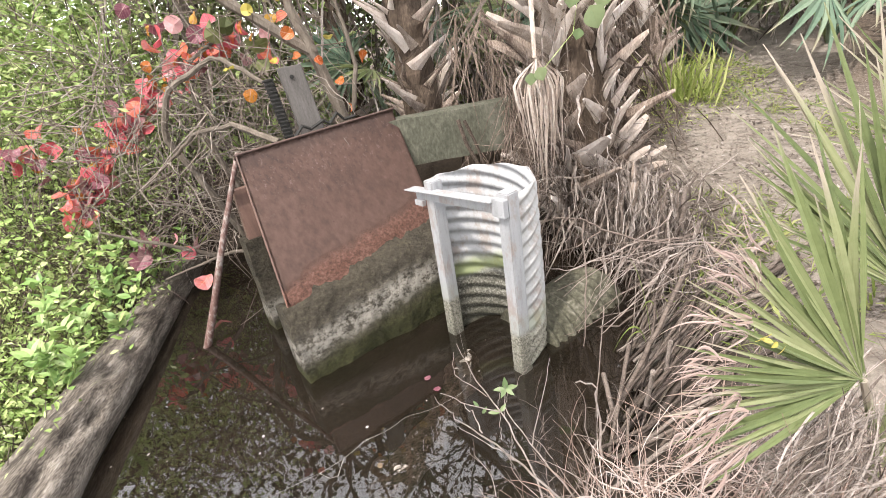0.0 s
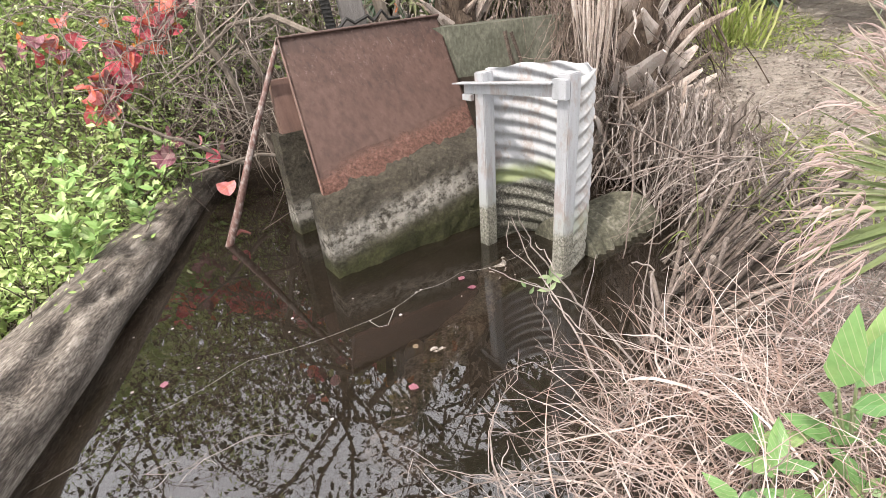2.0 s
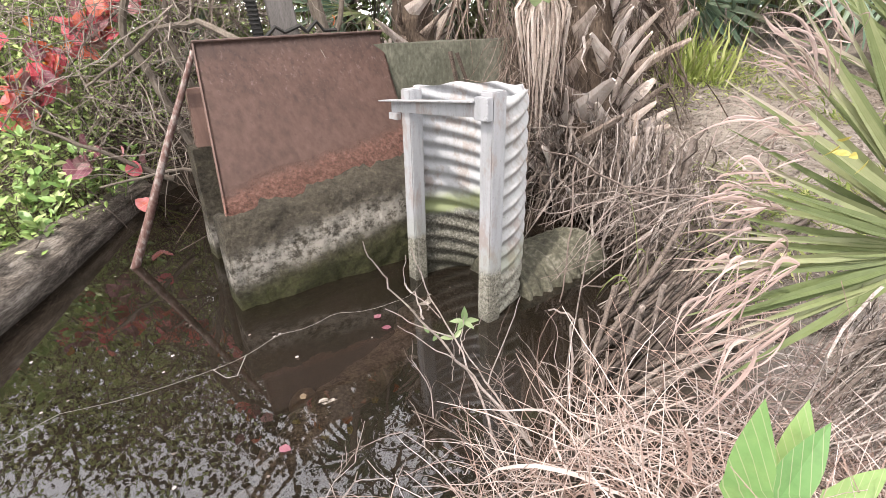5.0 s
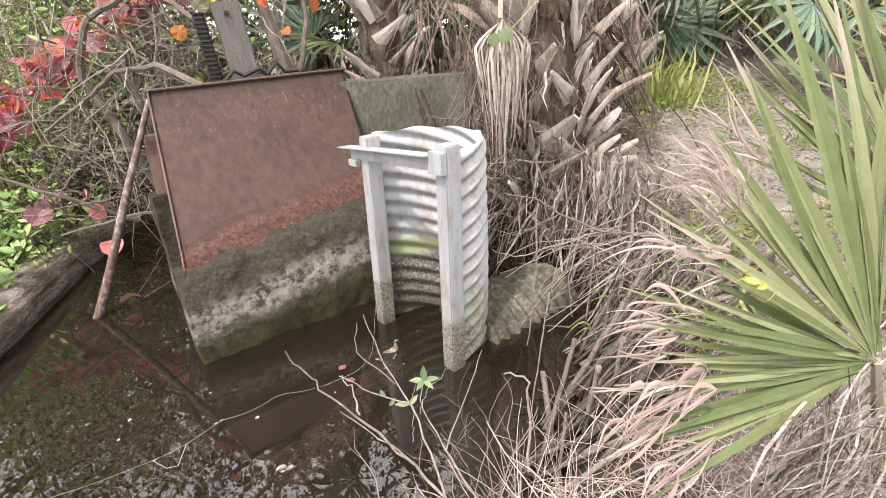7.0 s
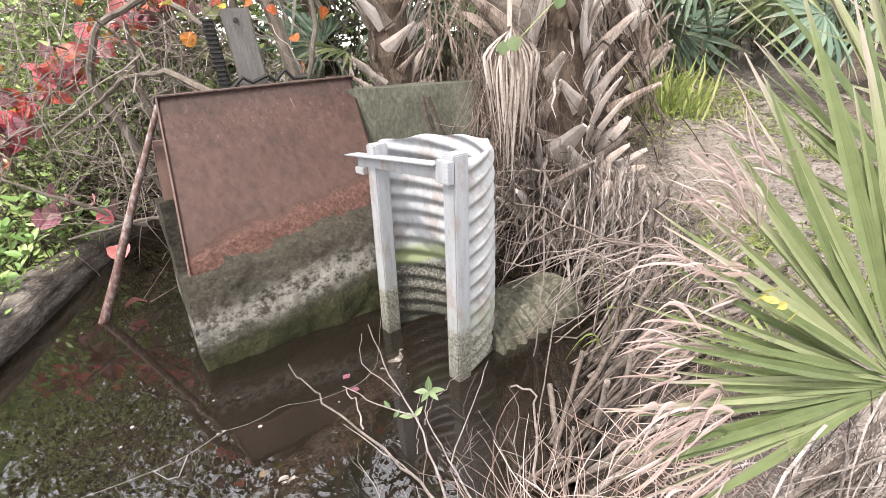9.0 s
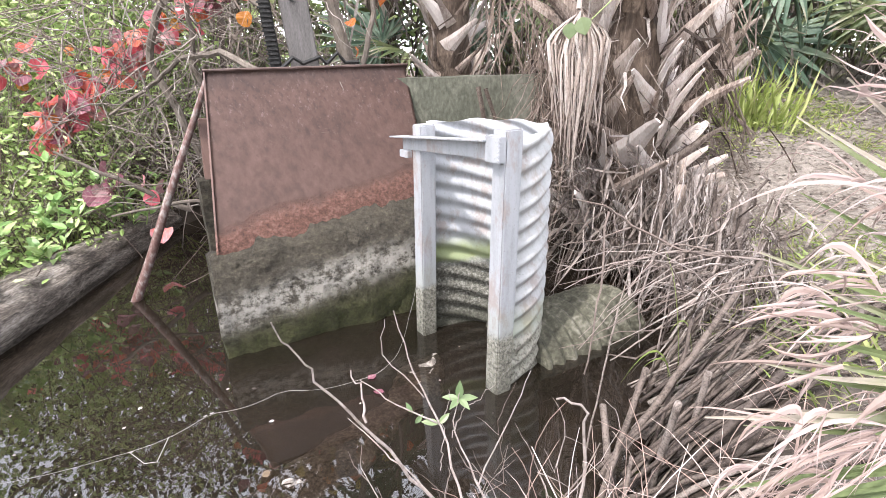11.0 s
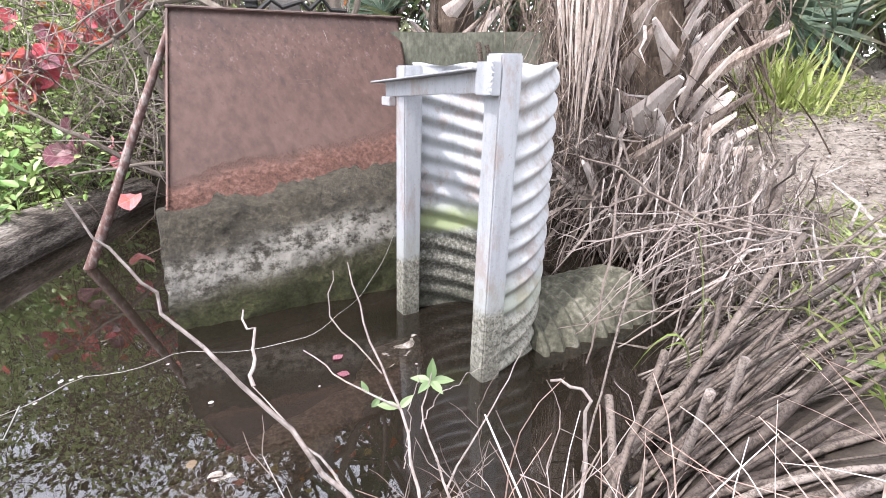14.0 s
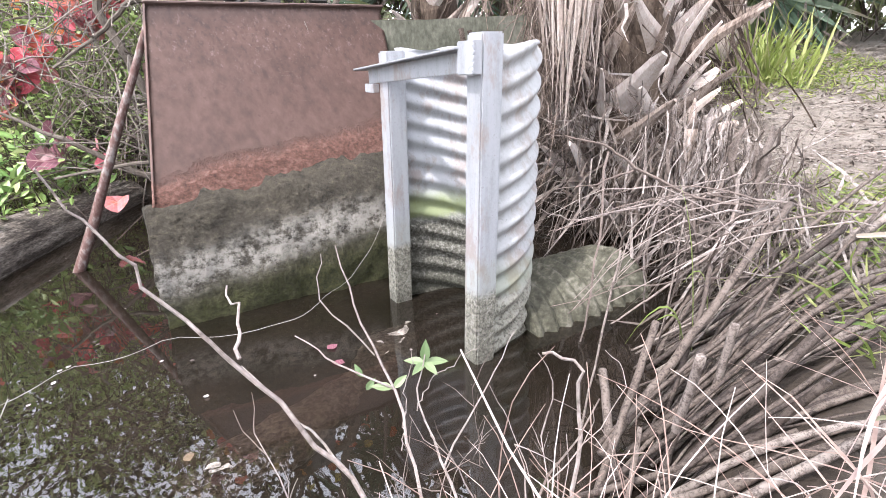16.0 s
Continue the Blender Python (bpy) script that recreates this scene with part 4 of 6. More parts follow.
def near_palmetto():
    t = thing("palmetto", (1.0, 0.8, 0.33), "green fan palmetto with dried tan tips on the bank", "palm")
    root = (1.04, 0.9, 0.38)
    hub = (0.87, 0.84, 0.86)
    tips = [(-0.4, -0.07, -0.14), (-0.46, -0.06, -0.08), (-0.47, -0.05, 0.0), (-0.46, -0.04, 0.09), (-0.43, -0.02, 0.17), (-0.4, 0.02, 0.27), (-0.34, 0.07, 0.37), (-0.27, 0.1, 0.46), (-0.16, 0.1, 0.54), (-0.02, 0.1, 0.58)]
    spread_fan(t, hub, tips, 44, root, FAN, 0.74, 0.42)
    tall = [(-0.4, 0.14, 0.24), (-0.38, 0.18, 0.34), (-0.34, 0.18, 0.45), (-0.26, 0.19, 0.55), (-0.17, 0.13, 0.6), (-0.05, 0.1, 0.62), (0.12, 0.1, 0.55)]
    spread_fan(t, (1.08, 0.98, 0.97), tall, 28, root, FAN, 0.66, 0.4)
    spread_fan(t, (1.5, 1.2, 1.05), [(-0.45, 0.1, 0.2), (-0.42, 0.1, 0.36), (-0.34, 0.1, 0.5), (-0.2, 0.1, 0.6), (0.0, 0.1, 0.62)], 30, (1.4, 1.1, 0.4), FAN, 0.55)
    # dried ends, curled and split to fibre
    hp = Heap()
    q = np.array(tips[:8])
    for k in range(46):
        u = RNG.uniform(0, 1) ** 0.85 * (len(q) - 1)
        v = np.array([np.interp(u, range(len(q)), q[:, i]) for i in range(3)])
        side = np.cross(v, (-0.25, -0.75, 0.6))
        side /= np.linalg.norm(side)
        a = np.array(hub) + v * RNG.uniform(0.62, 0.86) + RNG.normal(size=3) * 0.01 + (0, 0.012, 0)
        way = v * RNG.uniform(0.14, 0.46) + RNG.normal(size=3) * 0.02
        sag = abs(RNG.normal()) * 0.06 + 0.01
        for n in range(RNG.integers(2, 7)):
            e = a + way * RNG.uniform(0.6, 1.15) + RNG.normal(size=3) * 0.018
            if e[0] < 0.27 + 0.8 * (e[1] - 0.62):
                e = a + (e - a) * 0.6
            w = np.linspace(0, 1, 9)[:, None]
            pts = a + w * (e - a) + np.sin(w * np.pi) * RNG.normal(size=3) * 0.012 - w**2.5 * np.array([0, 0, sag * RNG.uniform(0.5, 1.5)])
            if n:
                hp.strip(pts, RNG.uniform(0.0006, 0.0015), side + RNG.normal(size=3) * 0.4, 0.4)
            else:
                hp.strip(pts, RNG.uniform(0.0015, 0.004), side + RNG.normal(size=3) * 0.3, 0.4)
    tagged(from_mesh("dried_fibre", hp.mesh("dried_fibre"), FIBRE, t, "curled dry pinkish fibre"), kind="stuff")
    hp = Heap()
    for k in range(260):
        a = np.array([0.9, 0.84, 0.74]) + RNG.normal(size=3) * 0.06
        e = np.array([RNG.uniform(0.55, 0.8), RNG.uniform(0.72, 0.82), RNG.uniform(0.42, 0.74)])
        pts = a + np.linspace(0, 1, 7)[:, None] * (e - a) + np.sin(np.linspace(0, np.pi, 7))[:, None] * RNG.normal(size=3) * 0.04
        hp.strip(pts, RNG.uniform(0.0008, 0.0022), RNG.normal(size=3) * 0.7)
    tagged(from_mesh("dead_skirt", hp.mesh("dead_skirt"), THATCH, t, "hanging skirt of dead grey blades"), kind="stuff")
    me = mesh_of("yellow_leaf", *LEAF_FINE)
    for k in range(5):
        p = Vector((0.64, 0.82, 1.05)) + Vector((RNG.normal() * 0.03, RNG.normal() * 0.008, RNG.normal() * 0.02))
        ob = from_mesh("yellow_leaf", me, YELLOW, t, "small yellowed leaf")
        ob.matrix_world = frame_of(p, RNG.normal(size=3), (RNG.normal() * 0.6, -0.7, RNG.normal() * 0.6)) @ Matrix.Diagonal((0.026, 0.011, 0.026, 1))


near_palmetto()


def cabbage_palm(name, at, top, r, label, boots=34, seed=1):
    """A leaning palm trunk clad in crossed boots."""
    rr = random.Random(seed)
    t = thing(name, at, label, "palm")
    a, b = Vector(at), Vector(top)
    bm = bmesh.new()
    n, k = 22, 30
    rows = []
    for j in range(k + 1):
        q = j / k
        row = []
        for i in range(n):
            th = 2 * math.pi * i / n
            p = a.lerp(b, q) + Vector((math.cos(th), math.sin(th), 0)) * r * (1.1 - 0.25 * q)
            p += noise.noise_vector(p * 9) * r * 0.22
            row.append(bm.verts.new(p))
        rows.append(row)
    for j in range(k):
        for i in range(n):
            bm.faces.new([rows[j][i], rows[j][(i + 1) % n], rows[j + 1][(i + 1) % n], rows[j + 1][i]])
    part("trunk", bm, TRUNK, t)
    ln = (b - a).length
    bm = bmesh.new()
    vs = []
    for j, (x, w, th) in enumerate(((0, 0.62, 0.16), (0.25, 0.46, 0.2), (0.55, 0.3, 0.14), (0.85, 0.2, 0.09), (1.0, 0.1, 0.04))):
        vs.append([bm.verts.new((x, y * w, z * th + 0.22 * x * x - 0.05 * x)) for y, z in ((-0.5, 0.15), (-0.28, -0.5), (0.28, -0.5), (0.5, 0.15), (0.2, 0.45), (-0.2, 0.45))])
    for p, q in zip(vs, vs[1:]):
        for i in range(6):
            bm.faces.new([p[i], p[(i + 1) % 6], q[(i + 1) % 6], q[i]])
    bm.faces.new(vs[0][::-1])
    bm.faces.new(vs[-1])
    bmesh.ops.recalc_face_normals(bm, faces=bm.faces)
    me = bpy.data.meshes.new("boot")
    bm.to_mesh(me)
    bm.free()
    for i in range(boots):
        q = (i + 0.5) / boots
        th = i * 2.4 + rr.uniform(-0.9, 0.9)
        c = a.lerp(b, min(1, max(0, q + rr.uniform(-0.03, 0.03))))
        o = Vector((math.cos(th), math.sin(th), 0))
        side = Vector((-o.y, o.x, 0)) * rr.choice((1, -1))
        axis = (o * rr.uniform(0.3, 0.8) + Vector((0, 0, rr.uniform(0.6, 1.0))) + side * rr.uniform(0.5, 1.2)).normalized()
        size = r * rr.uniform(1.2, 2.6)
        ob = from_mesh("boot", me, BOOT, t)
        ob.matrix_world = frame_of(c + o * r * rr.uniform(0.85, 1.1), axis, o + side * rr.uniform(-0.4, 0.4)) @ Matrix.Diagonal((size, size * rr.uniform(0.35, 0.75), size * rr.uniform(0.35, 0.6), 1))
    return t


cabbage_palm("cabbage_palm", (1.12, 3.35, 0.05), (0.92, 3.5, 2.9), 0.2, "leaning palm trunk clad in split grey boots", 220, 3)
cabbage_palm("cabbage_palm", (1.95, 4.6, 0.4), (2.1, 4.9, 3.2), 0.17, "brown palm trunk hung with dead thatch", 110, 5)
rear_palm = cabbage_palm("cabbage_palm", (0.05, 4.75, 0.5), (0.0, 4.9, 3.3), 0.16, "brown palm trunk behind the beam", 120, 8)
cabbage_palm("cabbage_palm", (-0.75, 6.2, 0.6), (-0.7, 6.4, 3.8), 0.16, "brown palm trunk behind the shrubs", 80, 9)


def hanging_fan():
    t = thing("dead_frond", (0.72, 2.98, 1.4), "bleached dead palm frond hanging folded from the trunk", "frond")
    hp = Heap()
    hp.tube([(0.86, 3.3, 2.1), (0.72, 3.1, 1.75), (0.69, 3.0, 1.4)], 0.02, 0.012, 6)
    from_mesh("petiole", hp.mesh("petiole"), BOOT, t)
    for k in range(40):
        hp = Heap()
        q = (k - 19.5) / 20
        ln = RNG.uniform(0.42, 0.84) * (1 - 0.25 * abs(q))
        kink = RNG.uniform(0.3, 0.6)
        away = RNG.normal() * 0.05
        pts = []
        for s in np.linspace(0, 1, 11):
            wide = 0.15 * math.sin(min(1.0, s * 3.0) * math.pi / 2) * (1 - 0.5 * max(0.0, s - 0.3))
            x = q * wide + away * max(0.0, s - kink)
            pleat = 0.016 * (1 if k % 2 else -1) * min(1.0, s * 3) * (1 - s)
            pts.append((0.7 + x + 0.006 * math.sin(9 * s + 1.7 * k) * s, 3.0 - 0.07 * math.cos(q * 1.5) * math.sin(min(1.0, s * 1.6) * 2) + pleat, 1.39 - ln * s + 0.02 * (1 - abs(q))))
        hp.strip(pts, RNG.uniform(0.004, 0.0105), (0.75, 0.66 if k % 2 else -0.66, 0), 0.7)
        from_mesh("blade", hp.mesh("blade"), FROND, t)
        if k % 3 == 0:  # loose thread
            hp = Heap()
            hp.tube([(p[0] + 0.02 * RNG.normal() * i, p[1] - 0.01, p[2] - 0.02 * i) for i, p in enumerate(pts[5:])], 0.0016, 0.0007, 3)
            from_mesh("fibre", hp.mesh("fibre"), FROND, t)


hanging_fan()


def back_palmettos():
    me = fan_mesh("back_fan", 0.6, 20, radians(105), 1.0, 0.3, 0.5)
    spots = ((2.9, 4.9), (2.35, 5.3), (1.75, 5.35), (3.5, 4.4), (3.3, 5.6), (2.5, 6.0), (4.3, 3.6), (1.35, 5.6), (-0.25, 5.6), (4.4, 5.2), (-2.6, 6.3))
    for k, (x, y) in enumerate(spots):
        z = float(height(x, y))
        t = thing("palmetto", (x, y, z), "blue-green fan palmetto in the undergrowth", "palm", "palmettos of the undergrowth")
        for i in range(7):
            th = i * 0.9 + k
            o = Vector((math.cos(th), math.sin(th), 0))
            rise = RNG.uniform(0.35, 0.95)
            hub = Vector((x, y, z)) + o * RNG.uniform(0.25, 0.5) + Vector((0, 0, rise))
            fan_on(t, me, hub, o + Vector((0, 0, RNG.uniform(-0.4, 0.8))), Vector((0, -0.8, 0.6)) - o * 0.2, (x, y, z), FAN_BLUE if i % 3 else FAN, RNG.uniform(0.7, 1.15))


back_palmettos()


def palm_crown(palm, top, count, seed):
    """A head of green fans on a palm, seen only mirrored in the pond."""
    rr = random.Random(seed)
    kind = fan_mesh("crown_fan", 0.75, 18, radians(115), 0.9, 0.35, 0.5)
    for i in range(count):
        th = i * 2.4
        o = Vector((math.cos(th), math.sin(th), 0))
        hub = Vector(top) + o * rr.uniform(0.5, 0.9) + Vector((0, 0, rr.uniform(-0.2, 0.6)))
        fan_on(palm, kind, hub, o + Vector((0, 0, rr.uniform(-0.6, 0.3))), Vector((0, 0, 1)) - o * 0.3, top, FAN_BLUE)


palm_crown(rear_palm, (0.0, 4.9, 3.3), 12, 6)


# ---- thatch, straw and twig tangles ----
def stuff(name, heap, material, label, category):
    return tagged(from_mesh(name, heap.mesh(name), material), label, category, kind="stuff")


def on_land(n, x0, x1, y0, y1, keep=None):
    out = []
    while len(out) < n:
        x, y = RNG.uniform(x0, x1, n * 2), RNG.uniform(y0, y1, n * 2)
        d = pond_distance(x, y)
        ok = d > 0.02
        if keep is not None:
            ok &= keep(x, y, d)
        out += list(zip(x[ok], y[ok]))
    out = np.array(out[:n])
    return np.column_stack([out, height(out[:, 0], out[:, 1])])


# hanging roots and thatch round the foot of the leaning palm
hp = Heap()
for k in range(700):
    q = RNG.uniform(0, 1)
    th = RNG.uniform(2.4, 6.6)
    c = np.array([1.12 - 0.07 * q, 3.35 + 0.05 * q, 0.05]) + np.array([math.cos(th) * RNG.uniform(0.12, 0.36), math.sin(th) * RNG.uniform(0.12, 0.36), (RNG.uniform(0.1, 0.7) if k % 7 else RNG.uniform(0.7, 2.0))])
    pts = curve(c, (math.cos(th) * 0.5 + RNG.normal() * 0.5, math.sin(th) * 0.5 + RNG.normal() * 0.4, RNG.normal() * 0.5 - 0.4), RNG.uniform(0.12, 0.5), 0.5, 0.35, 6)
    pts[:, 2] = np.maximum(pts[:, 2], 0.01)
    hp.strip(pts, RNG.uniform(0.0015, 0.007), RNG.normal(size=3) * 0.7)
stuff("hanging_thatch", hp, THATCH, "brown shredded thatch hanging round the palm foot", "thatch")

hp = Heap()
for k in range(700):
    x, y = RNG.uniform(0.3, 1.9), RNG.uniform(3.65, 4.6)
    pts = curve((x, y, RNG.uniform(0.7, 1.9)), (RNG.normal() * 0.4, -0.3, -0.8), RNG.uniform(0.3, 0.8), 0.3, 0.2, 6)
    hp.strip(pts, RNG.uniform(0.003, 0.008), RNG.normal(size=3) * 0.7)
for k in range(500):
    x, y = RNG.uniform(0.55, 0.95), RNG.uniform(3.2, 3.4)
    pts = curve((x, y, RNG.uniform(0.85, 1.3)), (RNG.normal() * 0.3, -0.1, -1), RNG.uniform(0.15, 0.45), 0.2, 0.35, 6)
    hp.tube(pts, 0.003, 0.0015, 3)
stuff("hanging_roots", hp, ROOT, "tangled brown roots and thatch over the beam", "roots")

hp = Heap()
for x, y, z in on_land(480, 0.95, 1.6, 2.2, 3.5, lambda x, y, d: (d < 0.3) & (d > 0.05)):
    pts = curve((x, y, z + RNG.uniform(0.05, 0.3)), (-0.4 + RNG.normal() * 0.4, -0.45 + RNG.normal() * 0.4, -0.7 + RNG.normal() * 0.35), RNG.uniform(0.12, 0.4), 0.3, 0.2, 7)
    pts[:, 2] = np.maximum(pts[:, 2], np.maximum(0.01, height(pts[:, 0], pts[:, 1]) + 0.01))
    if RNG.uniform() < 0.5:
        hp.tube(pts, RNG.uniform(0.0012, 0.003), 0.001, 3)
    else:
        hp.strip(pts, RNG.uniform(0.002, 0.006), RNG.normal(size=3) * 0.7)
for k in range(250):  # a curtain of long dead leaf strips over the edge of the bank
    q = RNG.uniform(0, 1)
    c = np.array([1.02 + 0.36 * q + RNG.normal() * 0.06, 3.0 - 0.4 * q + RNG.normal() * 0.1, RNG.uniform(0.35, 0.82) - 0.08 * q])
    ln = RNG.uniform(0.25, 0.75)
    pts = curve(c, (-0.1 + RNG.normal() * 0.16, -0.2 + RNG.normal() * 0.14, -1), ln, 0.05, 0.2, 9)
    if k % 3 == 0:  # bent over at the top
        s = np.linspace(0, 1, 9)
        pts[:, 2] += 0.1 * np.sin(np.pi * np.minimum(1, s * 2.2)) * ln
        pts[:, 0] += 0.22 * ln * np.cos(s * 2.4)
    pts[:, 2] = np.maximum(pts[:, 2], 0.01)
    hp.strip(pts, 0.0018 + 0.0075 * RNG.uniform() ** 1.8, (RNG.normal() * 0.8, RNG.normal() * 0.6, 0.15 * RNG.normal()), 0.5)
stuff("fallen_thatch", hp, THATCH, "fallen grey-brown palm thatch along the bank", "thatch")

def twiggy(heap, p, d, length, r, depth):
    """A kinked bare twig that forks."""
    d = np.asarray(d, float) / np.linalg.norm(d)
    k = 6
    pts = [np.asarray(p, float)]
    for i in range(k - 1):
        d = d + RNG.normal(size=3) * 0.17
        d /= np.linalg.norm(d)
        pts.append(pts[-1] + d * length / (k - 1))
        if depth and RNG.uniform() < 0.5:
            e = d + RNG.normal(size=3) * 0.65
            twiggy(heap, pts[-1], e, length * RNG.uniform(0.3, 0.65), r * 0.65, depth - 1)
    heap.tube(pts, r, r * 0.45, 4)


def curly(p, d, length, turn=0.3, k=9):
    """Points of a dry stem that winds on as it goes."""
    d = np.asarray(d, float) / (np.linalg.norm(d) + 1e-9)
    swing = RNG.normal(size=3) * turn
    pts = [np.asarray(p, float)]
    for i in range(k - 1):
        swing = 0.75 * swing + RNG.normal(size=3) * turn * 0.5
        d = d + swing - np.array([0, 0, 0.05])
        d /= np.linalg.norm(d)
        pts.append(pts[-1] + d * length / (k - 1))
    return np.array(pts)


# straw mound in front, on the near bank
def near_bank(x, y, d):
    return (d < 1.1) & (d > 0.05) & (x + 0.7 * y < 1.9) & (y < 1.14)


hp = Heap()
clumps = on_land(75, -0.5, 1.6, 0.1, 1.6, near_bank)
for x, y, z in on_land(2900, -0.5, 1.6, 0.1, 1.6, near_bank):
    near = clumps[np.argmin((clumps[:, 0] - x) ** 2 + (clumps[:, 1] - y) ** 2)]
    x, y = x + (near[0] - x) * 0.55, y + (near[1] - y) * 0.55
    th = RNG.uniform(0, 6.28)
    p = (x, y, z + RNG.uniform(0, 0.13))
    way = (math.cos(th) - 0.15, math.sin(th) + 0.05, RNG.uniform(-0.1, 0.9))
    pts = curly(p, way, RNG.uniform(0.12, 0.5), RNG.uniform(0.1, 0.4))
    pts[:, 2] = np.maximum(pts[:, 2], 0.01)
    if RNG.uniform() < 0.35:
        hp.strip(pts, RNG.uniform(0.001, 0.0026), RNG.normal(size=3) * 0.7)
    else:
        hp.tube(pts, RNG.uniform(0.0007, 0.0022), 0.0006, 3)
stuff("dead_grass", hp, STRAW, "matted pale dead grass on the near bank", "grass")

hp = Heap()
for k in range(30):
    q = RNG.uniform(0, 1)
    p = np.array([-0.15 + 0.6 * q, 0.74 + 0.32 * q, 0.15]) + np.append(RNG.normal(size=2) * 0.09, RNG.uniform(-0.06, 0.12))
    twiggy(hp, p, (RNG.normal() * 0.6 - 0.3, RNG.normal() * 0.5 + 0.3, RNG.uniform(0.1, 0.8)), RNG.uniform(0.18, 0.36), RNG.uniform(0.0014, 0.003), 2)
for k in range(36):
    q = RNG.uniform(0, 1)
    p = np.array([-0.1 + 0.75 * q, 0.5 + 0.28 * q, 0.2]) + np.append(RNG.normal(size=2) * 0.08, RNG.uniform(-0.05, 0.08))
    twiggy(hp, p, (RNG.normal() * 0.8, RNG.normal() * 0.4, RNG.uniform(-0.1, 0.3)), RNG.uniform(0.2, 0.42), RNG.uniform(0.0025, 0.0045), 2)
for k in range(9):
    q = RNG.uniform(0, 1)
    p = np.array([0.0 + 0.5 * q, 1.35 + 0.35 * q, -0.03]) + np.append(RNG.normal(size=2) * 0.08, 0)
    twiggy(hp, p, (RNG.normal() * 0.4, RNG.normal() * 0.4, 1), RNG.uniform(0.1, 0.24), 0.0014, 1)
for k in range(11):
    p = (-1.45 + RNG.normal() * 0.16, 0.85 + RNG.normal() * 0.16, -0.02)
    twiggy(hp, p, (RNG.normal() * 0.5 + 0.4, RNG.normal() * 0.4 + 0.2, RNG.uniform(0.1, 0.7)), RNG.uniform(0.15, 0.4), 0.0018, 1)
stuff("dead_twigs", hp, BLEACHED, "bleached bare twigs overhanging the water", "twigs")


# stack of fallen palm stems sliding into the water
def stems():
    for k in range(96):
        q = k / 95
        a = np.array([0.5 + 0.48 * q + RNG.normal() * 0.05, 1.36 + 0.82 * q + RNG.normal() * 0.07, RNG.uniform(-0.04, 0.09)])
        ln = RNG.uniform(0.5, 1.05)
        lying = k % 8
        d0 = np.array([0.78 + RNG.normal() * 0.1, RNG.uniform(-0.08, 0.75), 0.42 + RNG.normal() * 0.08]) if lying else np.array([0.3 + RNG.normal() * 0.2, 0.3 + RNG.normal() * 0.4, 0.8])
        hp = Heap()
        pts = curve(a, d0, ln if lying else ln * 0.55, 0.06, 0.025, 11)
        low = height(pts[:, 0], pts[:, 1]) + 0.015
        pts[2:, 2] = np.maximum(pts[2:, 2], low[2:])
        r = 0.0028 + 0.0108 * RNG.uniform() ** 1.9
        hp.tube(pts, r * RNG.uniform(0.8, 1.0), r * RNG.uniform(0.7, 1.1), 8)
        tagged(smooth(from_mesh("fallen_stem", hp.mesh("fallen_stem"), STEM)), "dry grey-brown fallen palm stem", "stem", "stems on the bank")


STEM = leafy("dry_stem", [(0.0, (0.03, 0.022, 0.018)), (0.5, (0.1, 0.079, 0.064)), (1.0, (0.23, 0.195, 0.17))], 0.75, 0.0, wood=0.8)
stems()


